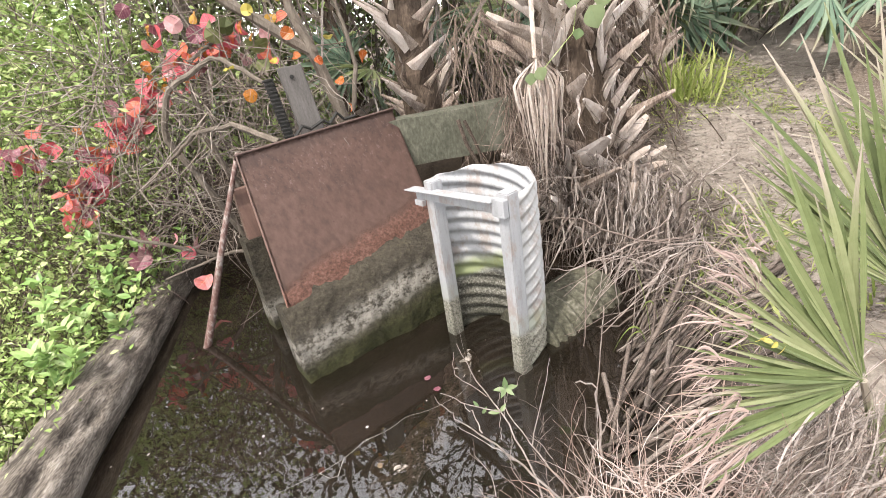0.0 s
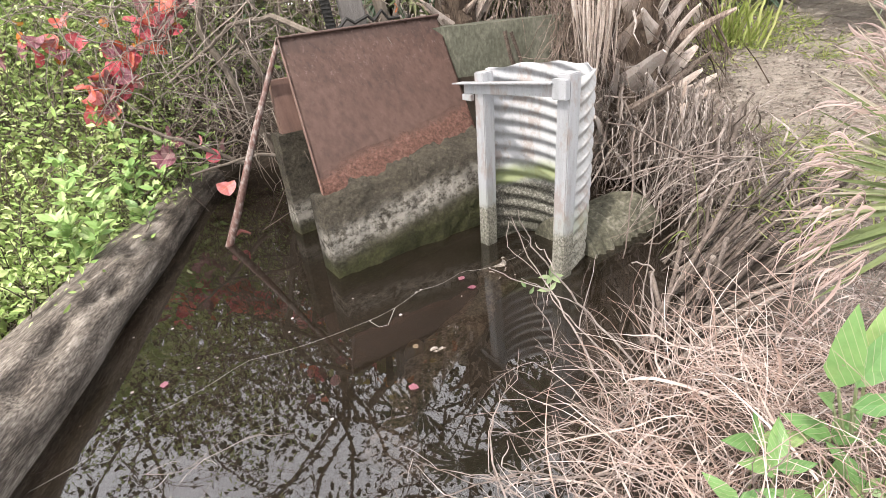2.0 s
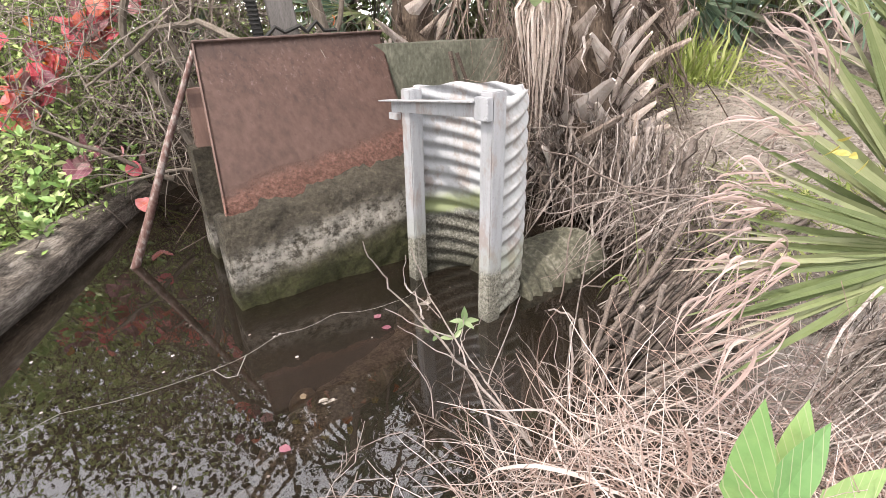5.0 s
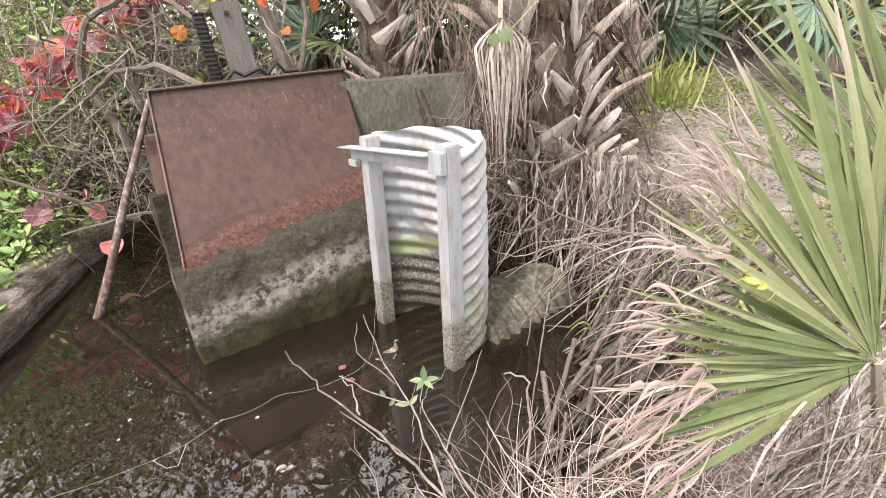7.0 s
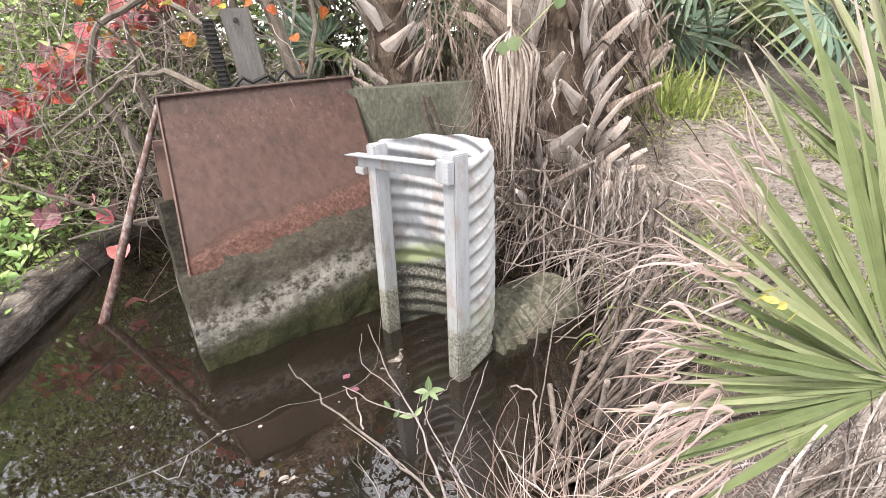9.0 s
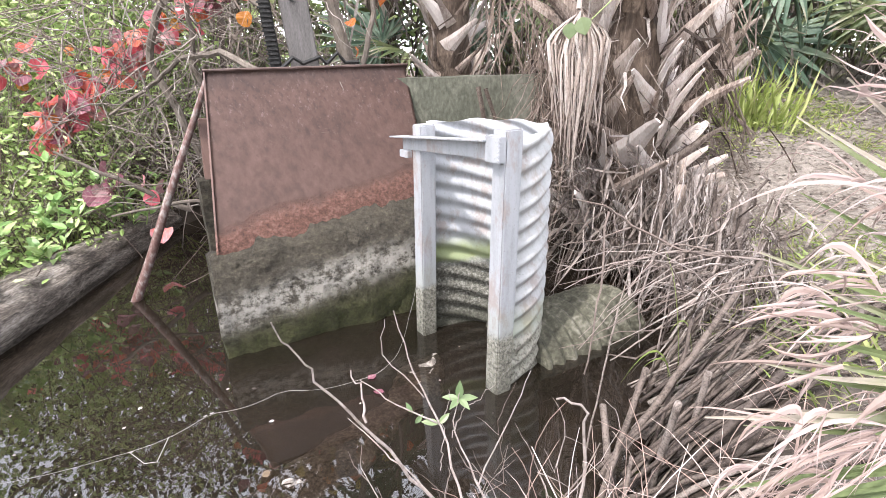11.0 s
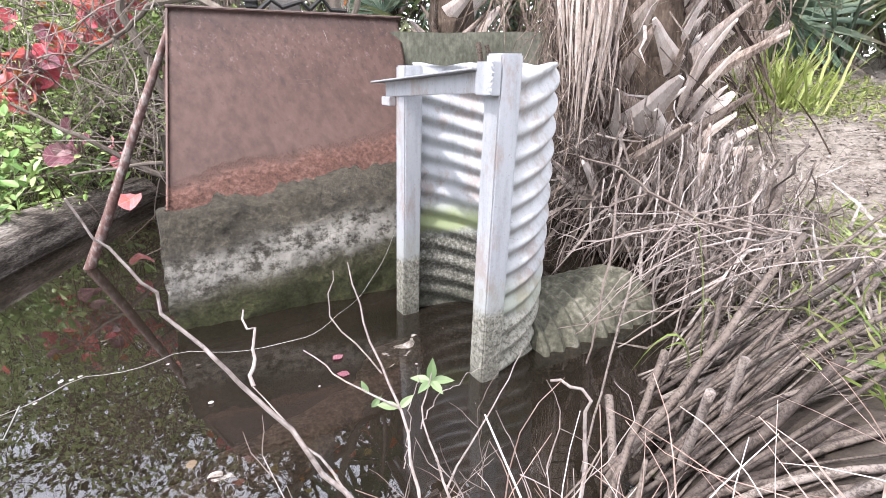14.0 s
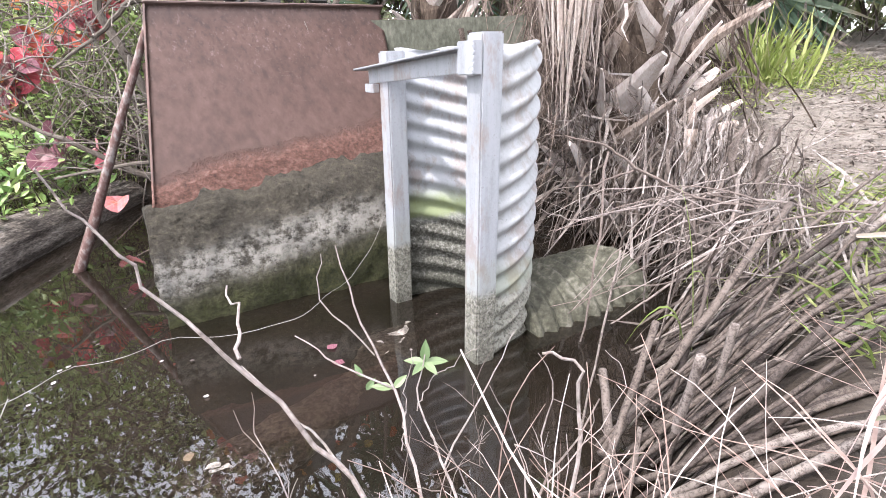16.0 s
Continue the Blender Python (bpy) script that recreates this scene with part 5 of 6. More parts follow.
# bare branch with a few fresh leaves, leaning over the water
def water_branch():
    t = thing("bare_branch", (0.2, 1.35, 0.1), "bare pale branch with fresh sprouts over the water", "branch")
    def limb(pts, r0, r1):
        hp = Heap()
        q = np.array(pts, float)
        u = np.linspace(0, len(q) - 1, 3 * len(q))
        fine = np.stack([np.interp(u, range(len(q)), q[:, i]) for i in range(3)], 1)
        hp.tube(fine + RNG.normal(size=fine.shape) * 0.0032, r0 * 0.62, r1 * 0.7, 6)
        from_mesh("limb", hp.mesh("limb"), LIMB, t)

    limb([(0.25, 1.05, 0.3), (0.13, 1.12, 0.44), (0.07, 1.13, 0.52), (0.01, 1.12, 0.62), (-0.02, 1.11, 0.66), (-0.06, 1.1, 0.73), (-0.08, 1.08, 0.79), (-0.1, 1.06, 0.84)], 0.006, 0.0015)
    limb([(0.01, 1.12, 0.62), (0.0, 1.16, 0.65), (-0.03, 1.2, 0.68)], 0.004, 0.0015)
    limb([(0.1, 1.13, 0.48), (0.02, 1.2, 0.5), (-0.06, 1.26, 0.53)], 0.003, 0.001)
    limb([(0.2, 1.2, 0.1), (0.16, 1.4, 0.17), (0.1, 1.55, 0.28), (0.02, 1.62, 0.42), (-0.02, 1.66, 0.55)], 0.007, 0.002)
    limb([(0.1, 1.55, 0.28), (-0.02, 1.58, 0.32), (-0.12, 1.63, 0.36)], 0.004, 0.002)
    limb([(0.06, 1.58, 0.34), (-0.05, 1.6, 0.46), (-0.04, 1.62, 0.56)], 0.003, 0.0015)
    limb([(0.3, 1.25, 0.1), (0.2, 1.5, 0.12), (0.13, 1.68, 0.16), (0.15, 1.74, 0.24)], 0.006, 0.002)
    limb([(0.2, 1.5, 0.12), (0.3, 1.7, 0.18), (0.38, 1.86, 0.24)], 0.004, 0.0015)
    limb([(0.45, 1.4, 0.1), (0.48, 1.5, 0.24), (0.48, 1.52, 0.36), (0.4, 1.54, 0.37)], 0.008, 0.004)
    for k in range(5):
        p = np.array([RNG.uniform(0.0, 0.6), RNG.uniform(1.2, 1.75), RNG.uniform(-0.02, 0.12)])
        limb(curve(p, (RNG.normal() * 0.6, RNG.normal() * 0.5 + 0.2, 0.8), RNG.uniform(0.12, 0.3), 0.1, 0.15, 6), 0.003, 0.001)
    me = mesh_of("leaf", *LEAF_FINE)
    for p, a, n, L in (((0.15, 1.74, 0.22), (-0.9, 0.1, 0.1), (0, -0.4, 1), 0.055), ((0.15, 1.74, 0.22), (0.9, 0.2, 0.0), (0, -0.4, 1), 0.06), ((0.15, 1.74, 0.22), (0.05, 0.1, 1), (0, -1, 0.2), 0.06), ((0.15, 1.74, 0.22), (0.5, -0.6, -0.1), (0, -0.4, 1), 0.05), ((0.15, 1.74, 0.22), (-0.5, -0.7, -0.1), (0, -0.4, 1), 0.05), ((0.02, 1.62, 0.26), (-0.4, 0.2, 0.6), (0, -1, 0.4), 0.035), ((0.03, 1.6, 0.24), (0.4, 0.1, 0.5), (0, -1, 0.4), 0.035), ((0.1, 1.55, 0.28), (-1, 0.1, 0.1), (0, -0.4, 1), 0.05), ((0.1, 1.55, 0.28), (0.6, 0.3, 0.5), (0, -0.8, 0.6), 0.04)):
        ob = from_mesh("leaf", me, SPROUT, t)
        ob.matrix_world = frame_of(p, a, n) @ Matrix.Diagonal((L, L * 0.42, L, 1))


water_branch()


# ---- left bank: shrubs, sea grape, grass ----
hp, hg = Heap(), Heap()
for k in range(300):
    x = -2.35 - 3.6 * RNG.uniform(0, 1) ** 1.6
    y = RNG.uniform(1.6, 7.0)
    if pond_distance(np.array(x), np.array(y)) < 0.12:
        continue
    z = float(height(x, y))
    tall = min(0.25 + 0.5 * min(2.6, max(0.0, -2.3 - x)) + 0.35 * max(0, y - 3.5), 0.45 + 0.2 * math.hypot(x, y))
    for j in range(5):
        base = np.array([x, y, z]) + np.append(RNG.normal(size=2) * 0.12, 0)
        pts = curve(base, (RNG.normal() * 0.35, RNG.normal() * 0.35, 1), tall * RNG.uniform(0.6, 1.2), 0.05, 0.1, 6)
        hg.tube(pts, 0.005, 0.002, 3)
        places = np.concatenate([pts[1:] + RNG.normal(size=(5, 3)) * 0.06 for _ in range(6)])
        scatter_leaves(hp, places, (0.036, 0.046, 0.062)[j % 3], (0.16, 0.2, 0.26)[j % 3], 0.3)
stuff("shrub_leaves", hp, GREEN, "dense green shrub leaves on the far bank", "shrubs")
stuff("shrub_stems", hg, TWIG_DARK, "thin brown shrub stems", "stems")

hp = Heap()
for x, y, z in on_land(5200, -3.8, -2.0, 0.8, 4.6, lambda x, y, d: (d > 0.08) & (d < 1.5)):
    pts = curve((x, y, z), (RNG.normal() * 0.5, RNG.normal() * 0.5, 1), RNG.uniform(0.12, 0.42), 0.35, 0.15, 6)
    hp.strip(pts, RNG.uniform(0.0015, 0.004), RNG.normal(size=3) * 0.7)
stuff("bank_grass", hp, GRASS, "yellow-green grass behind the log", "grass")

hp = Heap()
for x, y, z in on_land(1000, -2.7, -1.2, 2.4, 5.2, lambda x, y, d: (d < 0.9) & ((y > 4.3) | (x < -2.5))):
    th = RNG.uniform(0, 6.28)
    hp.tube(curve((x, y, z + RNG.uniform(0.02, 0.3)), (math.cos(th), math.sin(th), RNG.uniform(-0.2, 0.4)), RNG.uniform(0.2, 0.6), 0.2, 0.2, 5), RNG.uniform(0.0015, 0.005), 0.001, 3)
stuff("brush", hp, TWIG_DARK, "tangled brown brush above the log", "twigs")


hp = Heap()
for x, y, z in on_land(2000, -3.4, -2.0, 0.6, 4.2, lambda x, y, d: (d > 0.06) & (d < 1.2)):
    th = RNG.uniform(0, 6.28)
    hp.tube(curve((x, y, z + RNG.uniform(0, 0.1)), (math.cos(th), math.sin(th), RNG.uniform(0, 1.2)), RNG.uniform(0.1, 0.35), 0.5, 0.25, 6), RNG.uniform(0.0008, 0.002), 0.0006, 3)
stuff("dry_grass", hp, STRAW, "dry tan grass behind the log", "grass")
hp = Heap()
for k in range(330):
    c = np.array([RNG.uniform(-3.1, -0.9), RNG.uniform(3.6, 5.0), RNG.uniform(0.3, 2.3)])
    twiggy(hp, c, (RNG.normal(), RNG.normal() * 0.5, RNG.normal() * 0.6 + 0.3), RNG.uniform(0.3, 0.9), RNG.uniform(0.0018, 0.005), 1)
stuff("bare_twigs", hp, TWIG, "pale bare twigs among the shrubs", "twigs")


def sprigs():
    me = mesh_of("leaf", *LEAF_FINE)
    spots = [(-2.2 - 0.45 * RNG.uniform() ** 1.5, y, 0) for y in np.linspace(2.25, 3.9, 24)]
    for k, (x, y, z) in enumerate(spots):
        z = float(height(x, y)) + 0.05
        t = thing("leafy_sprig", (x, y, z), "fresh bright green sprig beside the log", "plant", "sprigs along the log")
        hp = Heap()
        pts = curve((x, y, z), (0.25 + RNG.normal() * 0.2, RNG.normal() * 0.3, 1), RNG.uniform(0.28, 0.55), 0.1, 0.08, 6)
        hp.tube(pts, 0.004, 0.002, 4)
        from_mesh("stem", hp.mesh("stem"), GREEN, t)
        for i in range(15):
            p = pts[(2, 3, 4, 5, 5)[i % 5]] + RNG.normal(size=3) * 0.014
            th = i * 2.2 + k
            L = RNG.uniform(0.055, 0.105)
            ob = from_mesh("leaf", me, BRIGHT, t)
            ob.matrix_world = frame_of(p, (math.cos(th), math.sin(th), RNG.uniform(0.3, 1.4)), (RNG.normal() * 0.3, -0.4, 1)) @ Matrix.Diagonal((L, L * RNG.uniform(0.35, 0.55), L, 1))


sprigs()


def sea_grape():
    t = thing("sea_grape", (-1.6, 3.9, 0.3), "sea grape shrub with bare limbs and red leaves", "shrub")
    limbs = [
        ([(-0.5, 3.75, 0.7), (-0.5, 3.62, 1.12), (-0.6, 3.6, 1.6), (-0.85, 3.6, 1.82), (-1.15, 3.55, 2.1)], 0.045, 0.03),
        ([(-0.6, 3.6, 1.6), (-0.68, 3.62, 1.9), (-0.75, 3.6, 2.4)], 0.035, 0.025),
        ([(-0.9, 3.3, 1.15), (-1.2, 3.45, 1.28), (-1.5, 3.55, 1.26), (-1.75, 3.6, 1.1), (-2.0, 3.55, 0.95)], 0.022, 0.008),
        ([(-1.5, 3.8, 0.35), (-1.62, 3.7, 0.85), (-1.75, 3.65, 1.25), (-1.6, 3.6, 1.55), (-1.2, 3.55, 1.7), (-0.95, 3.5, 1.5)], 0.03, 0.014),
        ([(-1.3, 3.8, 0.35), (-1.42, 3.75, 0.8), (-1.5, 3.7, 1.2), (-1.45, 3.65, 1.55)], 0.028, 0.014),
        ([(-1.2, 3.85, 1.82), (-1.75, 4.45, 1.66), (-2.14, 4.46, 1.41), (-2.59, 4.5, 1.07), (-2.9, 4.52, 0.85)], 0.016, 0.006),
        ([(-0.45, 3.7, 1.2), (-0.36, 3.7, 1.5), (-0.42, 3.7, 2.0)], 0.018, 0.012),
        ([(-1.7, 3.7, 0.3), (-2.0, 3.5, 0.55), (-2.3, 3.4, 0.75)], 0.02, 0.008),
        ([(-1.1, 3.5, 0.35), (-1.5, 3.35, 0.45), (-1.9, 3.2, 0.4)], 0.016, 0.006),
    ]
    for pts, r0, r1 in limbs:
        hp = Heap()
        q = np.array(pts)
        s = np.linspace(0, len(q) - 1, 4 * len(q))
        fine = np.stack([np.interp(s, range(len(q)), q[:, i]) for i in range(3)], 1) + RNG.normal(size=(len(s), 3)) * 0.004
        hp.tube(fine, r0, r1, 7)
        from_mesh("limb", hp.mesh("limb"), BARK, t)
    n = 14
    th = np.linspace(0, 2 * np.pi, n, endpoint=False)
    r = 0.5 * (1 - 0.12 * np.cos(th))
    v = np.concatenate([[[0.5, 0, -0.06]], np.stack([0.5 - r * np.cos(th), r * np.sin(th), 0.15 * np.sin(2 * th) + 0.1 * np.cos(th) + 0.04 * np.sin(5 * th)], 1)])
    me = {}
    for m in (RED, ORANGE, PURPLE, DRYFAN, YELLOW, DULL):
        me[m.name] = mesh_of("leaf", v, [(0, 1 + i, 1 + (i + 1) % n) for i in range(n)], v[:, :2])
        me[m.name].materials.append(m)
    groups = []
    chain = np.array([(-2.8, 4.0, 0.76), (-2.68, 4.03, 0.91), (-2.53, 4.25, 1.12), (-2.27, 4.5, 1.37), (-1.8, 4.45, 1.65), (-1.3, 4.4, 1.85)])
    for k in range(165):
        q = RNG.uniform(0, 1) ** 0.85 * 5
        c = np.array([np.interp(q, range(6), chain[:, i]) for i in range(3)])
        u = RNG.uniform()
        groups.append((c + RNG.normal(size=3) * (0.045, 0.06, 0.045), RED if u < 0.66 else ORANGE if u < 0.84 else PURPLE))
    for k in range(24):
        groups.append((np.array([RNG.uniform(-1.7, -0.75), 3.8 + RNG.normal() * 0.1, 1.86 + RNG.normal() * 0.12]), (RED, ORANGE, RED, DULL, PURPLE)[k % 5]))
    for k in range(16):
        groups.append((np.array([RNG.uniform(-1.2, -0.3), 3.55 + RNG.normal() * 0.1, RNG.uniform(1.25, 1.95)]), (ORANGE, ORANGE, YELLOW)[k % 3]))
    for k in range(9):
        groups.append((np.array([-2.0 + RNG.normal() * 0.13, 3.6 + RNG.normal() * 0.06, 0.43 + RNG.normal() * 0.09]), (PURPLE, PURPLE, RED)[k % 3]))
    for k in range(22):
        groups.append((np.array([-3.1 + RNG.normal() * 0.25, 4.2, 1.3 + RNG.normal() * 0.12]), (RED, ORANGE, PURPLE)[k % 3]))
    for c, m in groups:
        ob = from_mesh("leaf", me[m.name], None, t)
        L = RNG.uniform(0.05, 0.085) if m in (ORANGE, YELLOW) else RNG.uniform(0.085, 0.16)
        ob.matrix_world = frame_of(c, RNG.normal(size=3) + np.array([-0.3, -0.2, -0.5]), (RNG.normal() * 0.8, -0.8 + RNG.normal() * 0.6, 0.6 + RNG.normal() * 0.4)) @ Matrix.Diagonal((L, L, L, 1))
    hp = Heap()
    for k in range(420):
        c = np.array([RNG.uniform(-2.6, -0.5), RNG.uniform(3.4, 3.9), RNG.uniform(0.3, 1.7)])
        hp.tube(curve(c, RNG.normal(size=3), RNG.uniform(0.2, 0.6), 0.15, 0.2, 6), RNG.uniform(0.002, 0.006), 0.0015, 4)
    tagged(from_mesh("brushwood", hp.mesh("brushwood"), TWIG, t), kind="stuff")


sea_grape()


def arrow_plant():
    t = thing("broadleaf_weed", (0.48, 0.58, 0.3), "broad bright green arrow-shaped leaves in dead grass", "plant")
    v, f, uv = leaf_faces(9)
    w = v.copy()
    w[:, 1] *= np.where(v[:, 0] < 0.35, 1.25, 0.95)
    me = mesh_of("leaf", w, f, uv)
    for p, a, n, L in (((0.41, 0.58, 0.63), (0.02, 0.08, 1), (-0.6, -0.8, 0.2), 0.17), ((0.45, 0.585, 0.62), (0.5, 0.2, 0.7), (-0.5, -0.7, 0.5), 0.15), ((0.43, 0.56, 0.6), (0.5, -0.3, 0.3), (-0.4, -0.6, 0.7), 0.12), ((0.4, 0.57, 0.6), (-0.3, -0.2, 0.35), (-0.3, -0.6, 0.7), 0.1), ((0.5, 0.62, 0.6), (0.15, 0.2, 0.9), (-0.6, -0.7, 0.3), 0.15), ((0.56, 0.62, 0.56), (0.6, 0.1, 0.4), (-0.3, -0.5, 0.8), 0.13), ((0.5, 0.56, 0.5), (0.3, -0.3, 0.4), (-0.3, -0.6, 0.7), 0.12), ((0.4, 0.52, 0.46), (-0.2, -0.2, 0.5), (-0.4, -0.7, 0.5), 0.1), ((0.46, 0.5, 0.44), (0.5, -0.2, 0.3), (-0.3, -0.6, 0.7), 0.12)):
        ob = from_mesh("leaf", me, ARROW, t)
        ob.matrix_world = frame_of(p, a, n) @ Matrix.Diagonal((L, L * 0.33, L, 1))
        hp = Heap()
        hp.tube([(0.48, 0.58, 0.3), (np.array(p) + (0.48, 0.58, 0.3)) / 2 + (0.01, 0, 0.03), p], 0.005, 0.003, 5)
        from_mesh("stem", hp.mesh("stem"), ARROW, t)
    low = thing("broadleaf_weed", (0.5, 0.55, 0.25), "low broadleaf weed with green leaves in straw", "plant")
    for k, p in enumerate(((0.22, 0.51, 0.42), (0.26, 0.47, 0.40), (0.32, 0.56, 0.45), (0.36, 0.50, 0.42), (0.43, 0.58, 0.50), (0.38, 0.45, 0.40), (0.45, 0.50, 0.44), (0.32, 0.62, 0.45))):
        for i in range(3):
            th = k * 1.7 + i * 2.1
            L = RNG.uniform(0.06, 0.11)
            ob = from_mesh("leaf", me, (ARROW, ARROW, TUFT)[(k + i) % 3] if not me.materials else None, low)
            ob.matrix_world = frame_of(p, (math.cos(th), math.sin(th) * 0.5, 0.5), (RNG.normal() * 0.3, -0.6, 0.8)) @ Matrix.Diagonal((L, L * 0.4, L, 1))
        hp = Heap()
        hp.tube([(p[0] + 0.02, p[1] + 0.02, float(height(p[0], p[1])) - 0.02), p], 0.004, 0.003, 5)
        from_mesh("stem", hp.mesh("stem"), ARROW, low)


arrow_plant()
hp = Heap()
for k in range(420):
    x, y = RNG.uniform(0.34, 0.75), RNG.uniform(0.36, 0.72)
    th = RNG.uniform(0, 6.28)
    hp.tube(curly((x, y, float(height(x, y)) + RNG.uniform(0, 0.1)), (math.cos(th) * 0.7, math.sin(th) * 0.5, 0.8), RNG.uniform(0.12, 0.36), 0.3), RNG.uniform(0.0008, 0.0018), 0.0006, 3)
stuff("straw_heap", hp, STRAW, "tan straw heaped round the broad leaves", "straw")

# tuft and weeds by the path
hp = Heap()
for k in range(90):
    th = RNG.uniform(0, 6.28)
    hp.strip(curve((2.15 + RNG.normal() * 0.1, 4.2 + RNG.normal() * 0.08, float(height(2.15, 4.2))), (math.cos(th) * 0.4, math.sin(th) * 0.4, 1), RNG.uniform(0.3, 0.65), 0.25, 0.08, 7), 0.009, (math.sin(th), -math.cos(th), 0), 0.3)
stuff("grass_tuft", hp, TUFT, "bright yellow-green grass tuft by the path", "grass")
hp = Heap()
scatter_leaves(hp, [(*p[:2], p[2] + RNG.uniform(0, 0.12)) for p in on_land(1300, 1.8, 2.7, 3.8, 4.8)], 0.035, 0.14, 0.0)
stuff("path_weeds", hp, TUFT, "low green weeds at the path's end", "weeds")
hp = Heap()
for x, y, z in on_land(5200, 1.1, 3.4, 1.3, 4.6):
    th = RNG.uniform(0, 6.28)
    hp.tube(curve((x, y, z + 0.01), (math.cos(th), math.sin(th), 0.08), RNG.uniform(0.04, 0.2), 0.05, 0.15, 4), 0.0014, 0.0008, 3)
stuff("path_litter", hp, TWIG, "small dry twigs littering the path", "twigs")
hp = Heap()
scatter_leaves(hp, [(*p[:2], p[2] + 0.008) for p in on_land(5200, 1.2, 3.2, 1.5, 4.7)], 0.026, 0.3, 1.2)
stuff("path_chips", hp, THATCH, "brown leaf chips scattered over the sand", "litter")
hp = Heap()
for cx, cy, cz in on_land(150, 1.3, 2.9, 2.2, 4.7, lambda x, y, d: (d > 0.25) & (np.sin(3.1 * x + 1.3 * y) > -0.2)):
    for k in range(16):
        hp.strip(curve((cx + RNG.normal() * 0.05, cy + RNG.normal() * 0.05, cz), (RNG.normal() * 0.8, RNG.normal() * 0.8, 0.7), RNG.uniform(0.04, 0.14), 0.3, 0.15, 5), 0.003, RNG.normal(size=3) * 0.7)
stuff("path_tufts", hp, GRASS, "low sparse green grass tufts on the sand", "grass")
hp = Heap()
for x, y, z in on_land(420, 1.15, 1.75, 1.9, 3.6, lambda x, y, d: (d > 0.15) & (d < 0.6)):
    th = RNG.uniform(0, 6.28)
    hp.strip(curly((x, y, z + 0.01), (math.cos(th), math.sin(th), RNG.uniform(0.1, 1.0)), RNG.uniform(0.12, 0.42), 0.22), RNG.uniform(0.0015, 0.006), RNG.normal(size=3) * 0.7)
stuff("edge_thatch", hp, THATCH, "curled dead palm strips along the path's edge", "thatch")

hp, hg = Heap(), Heap()
for k in range(260):
    y = RNG.uniform(0.9, 1.6)
    x = 0.19 + 0.745 * (y - 0.546) + 0.75 + 1.0 * RNG.uniform() ** 1.3
    z = float(height(x, y))
    th = RNG.uniform(0, 6.28)
    pts = curve((x, y, z), (math.cos(th) * 0.35 + 0.15, math.sin(th) * 0.3 - 0.1, 1), RNG.uniform(0.3, 0.85), 0.25, 0.1, 8)
    (hp if k % 2 else hg).strip(pts, RNG.uniform(0.002, 0.006), (math.sin(th), -math.cos(th), 0), 0.3)
stuff("tall_grass", hp, FAN, "tall grey-green blades beside the palmetto", "grass")
stuff("tall_dry_grass", hg, DRYFAN, "tall dry tan blades beside the palmetto", "grass")
hp = Heap()
for k in range(900):
    x, y = RNG.uniform(0.66, 1.3), RNG.uniform(0.3, 0.72)
    th = RNG.uniform(0, 6.28)
    hp.tube(curly((x, y, float(height(x, y))), (math.cos(th) * 0.6, math.sin(th) * 0.6, 0.8), RNG.uniform(0.12, 0.4), 0.3), RNG.uniform(0.0009, 0.002), 0.0006, 3)
stuff("straw_tangle", hp, STRAW, "tan straw tangled under the palmetto", "straw")

# ---- small things ----
def floating_bits():
    me = {m.name: mesh_of("floating_leaf", *LEAF_SMALL) for m in (DRYFAN, THATCH, PURPLE)}
    for k in range(30):
        x, y = RNG.uniform(-1.8, 0.2), RNG.uniform(1.0, 3.4)
        if pond_distance(np.array(x), np.array(y)) > -0.08 or (x > -1.0 and y > 2.2):
            continue
        L = RNG.uniform(0.008, 0.02) if k % 9 else 0.045
        kind = (DRYFAN, THATCH, THATCH, THATCH)[k % 4] if k % 9 else PURPLE
        ob = from_mesh("floating_leaf", me[kind.name], kind)
        th = RNG.uniform(0, 6.28)
        ob.matrix_world = frame_of((x, y, 0.006), (math.cos(th), math.sin(th), 0), (0, 0, 1)) @ Matrix.Diagonal((L, L * 0.8, L * 0.3, 1))
        tagged(ob, "small dead leaf floating on dark water", "leaf", "leaves on the water")


floating_bits()
hp = Heap()
for k in range(120):
    x, y = RNG.uniform(-1.9, 0.5), RNG.uniform(0.7, 3.2)
    if pond_distance(np.array(x), np.array(y)) > -0.04 or (x > -1.0 and y > 2.4 + 0.5 * x):
        continue
    r, th = 0.0012 + 0.005 * RNG.uniform() ** 3, RNG.uniform(0, 6.28)
    hp.add([(x + r * math.cos(th + i * 1.257) * RNG.uniform(0.5, 1.2), y + r * math.sin(th + i * 1.257), 0.003) for i in range(5)], [(0, 1, 2, 3, 4)])
stuff("floating_specks", hp, THATCH, "pale specks of debris floating on the water", "debris")


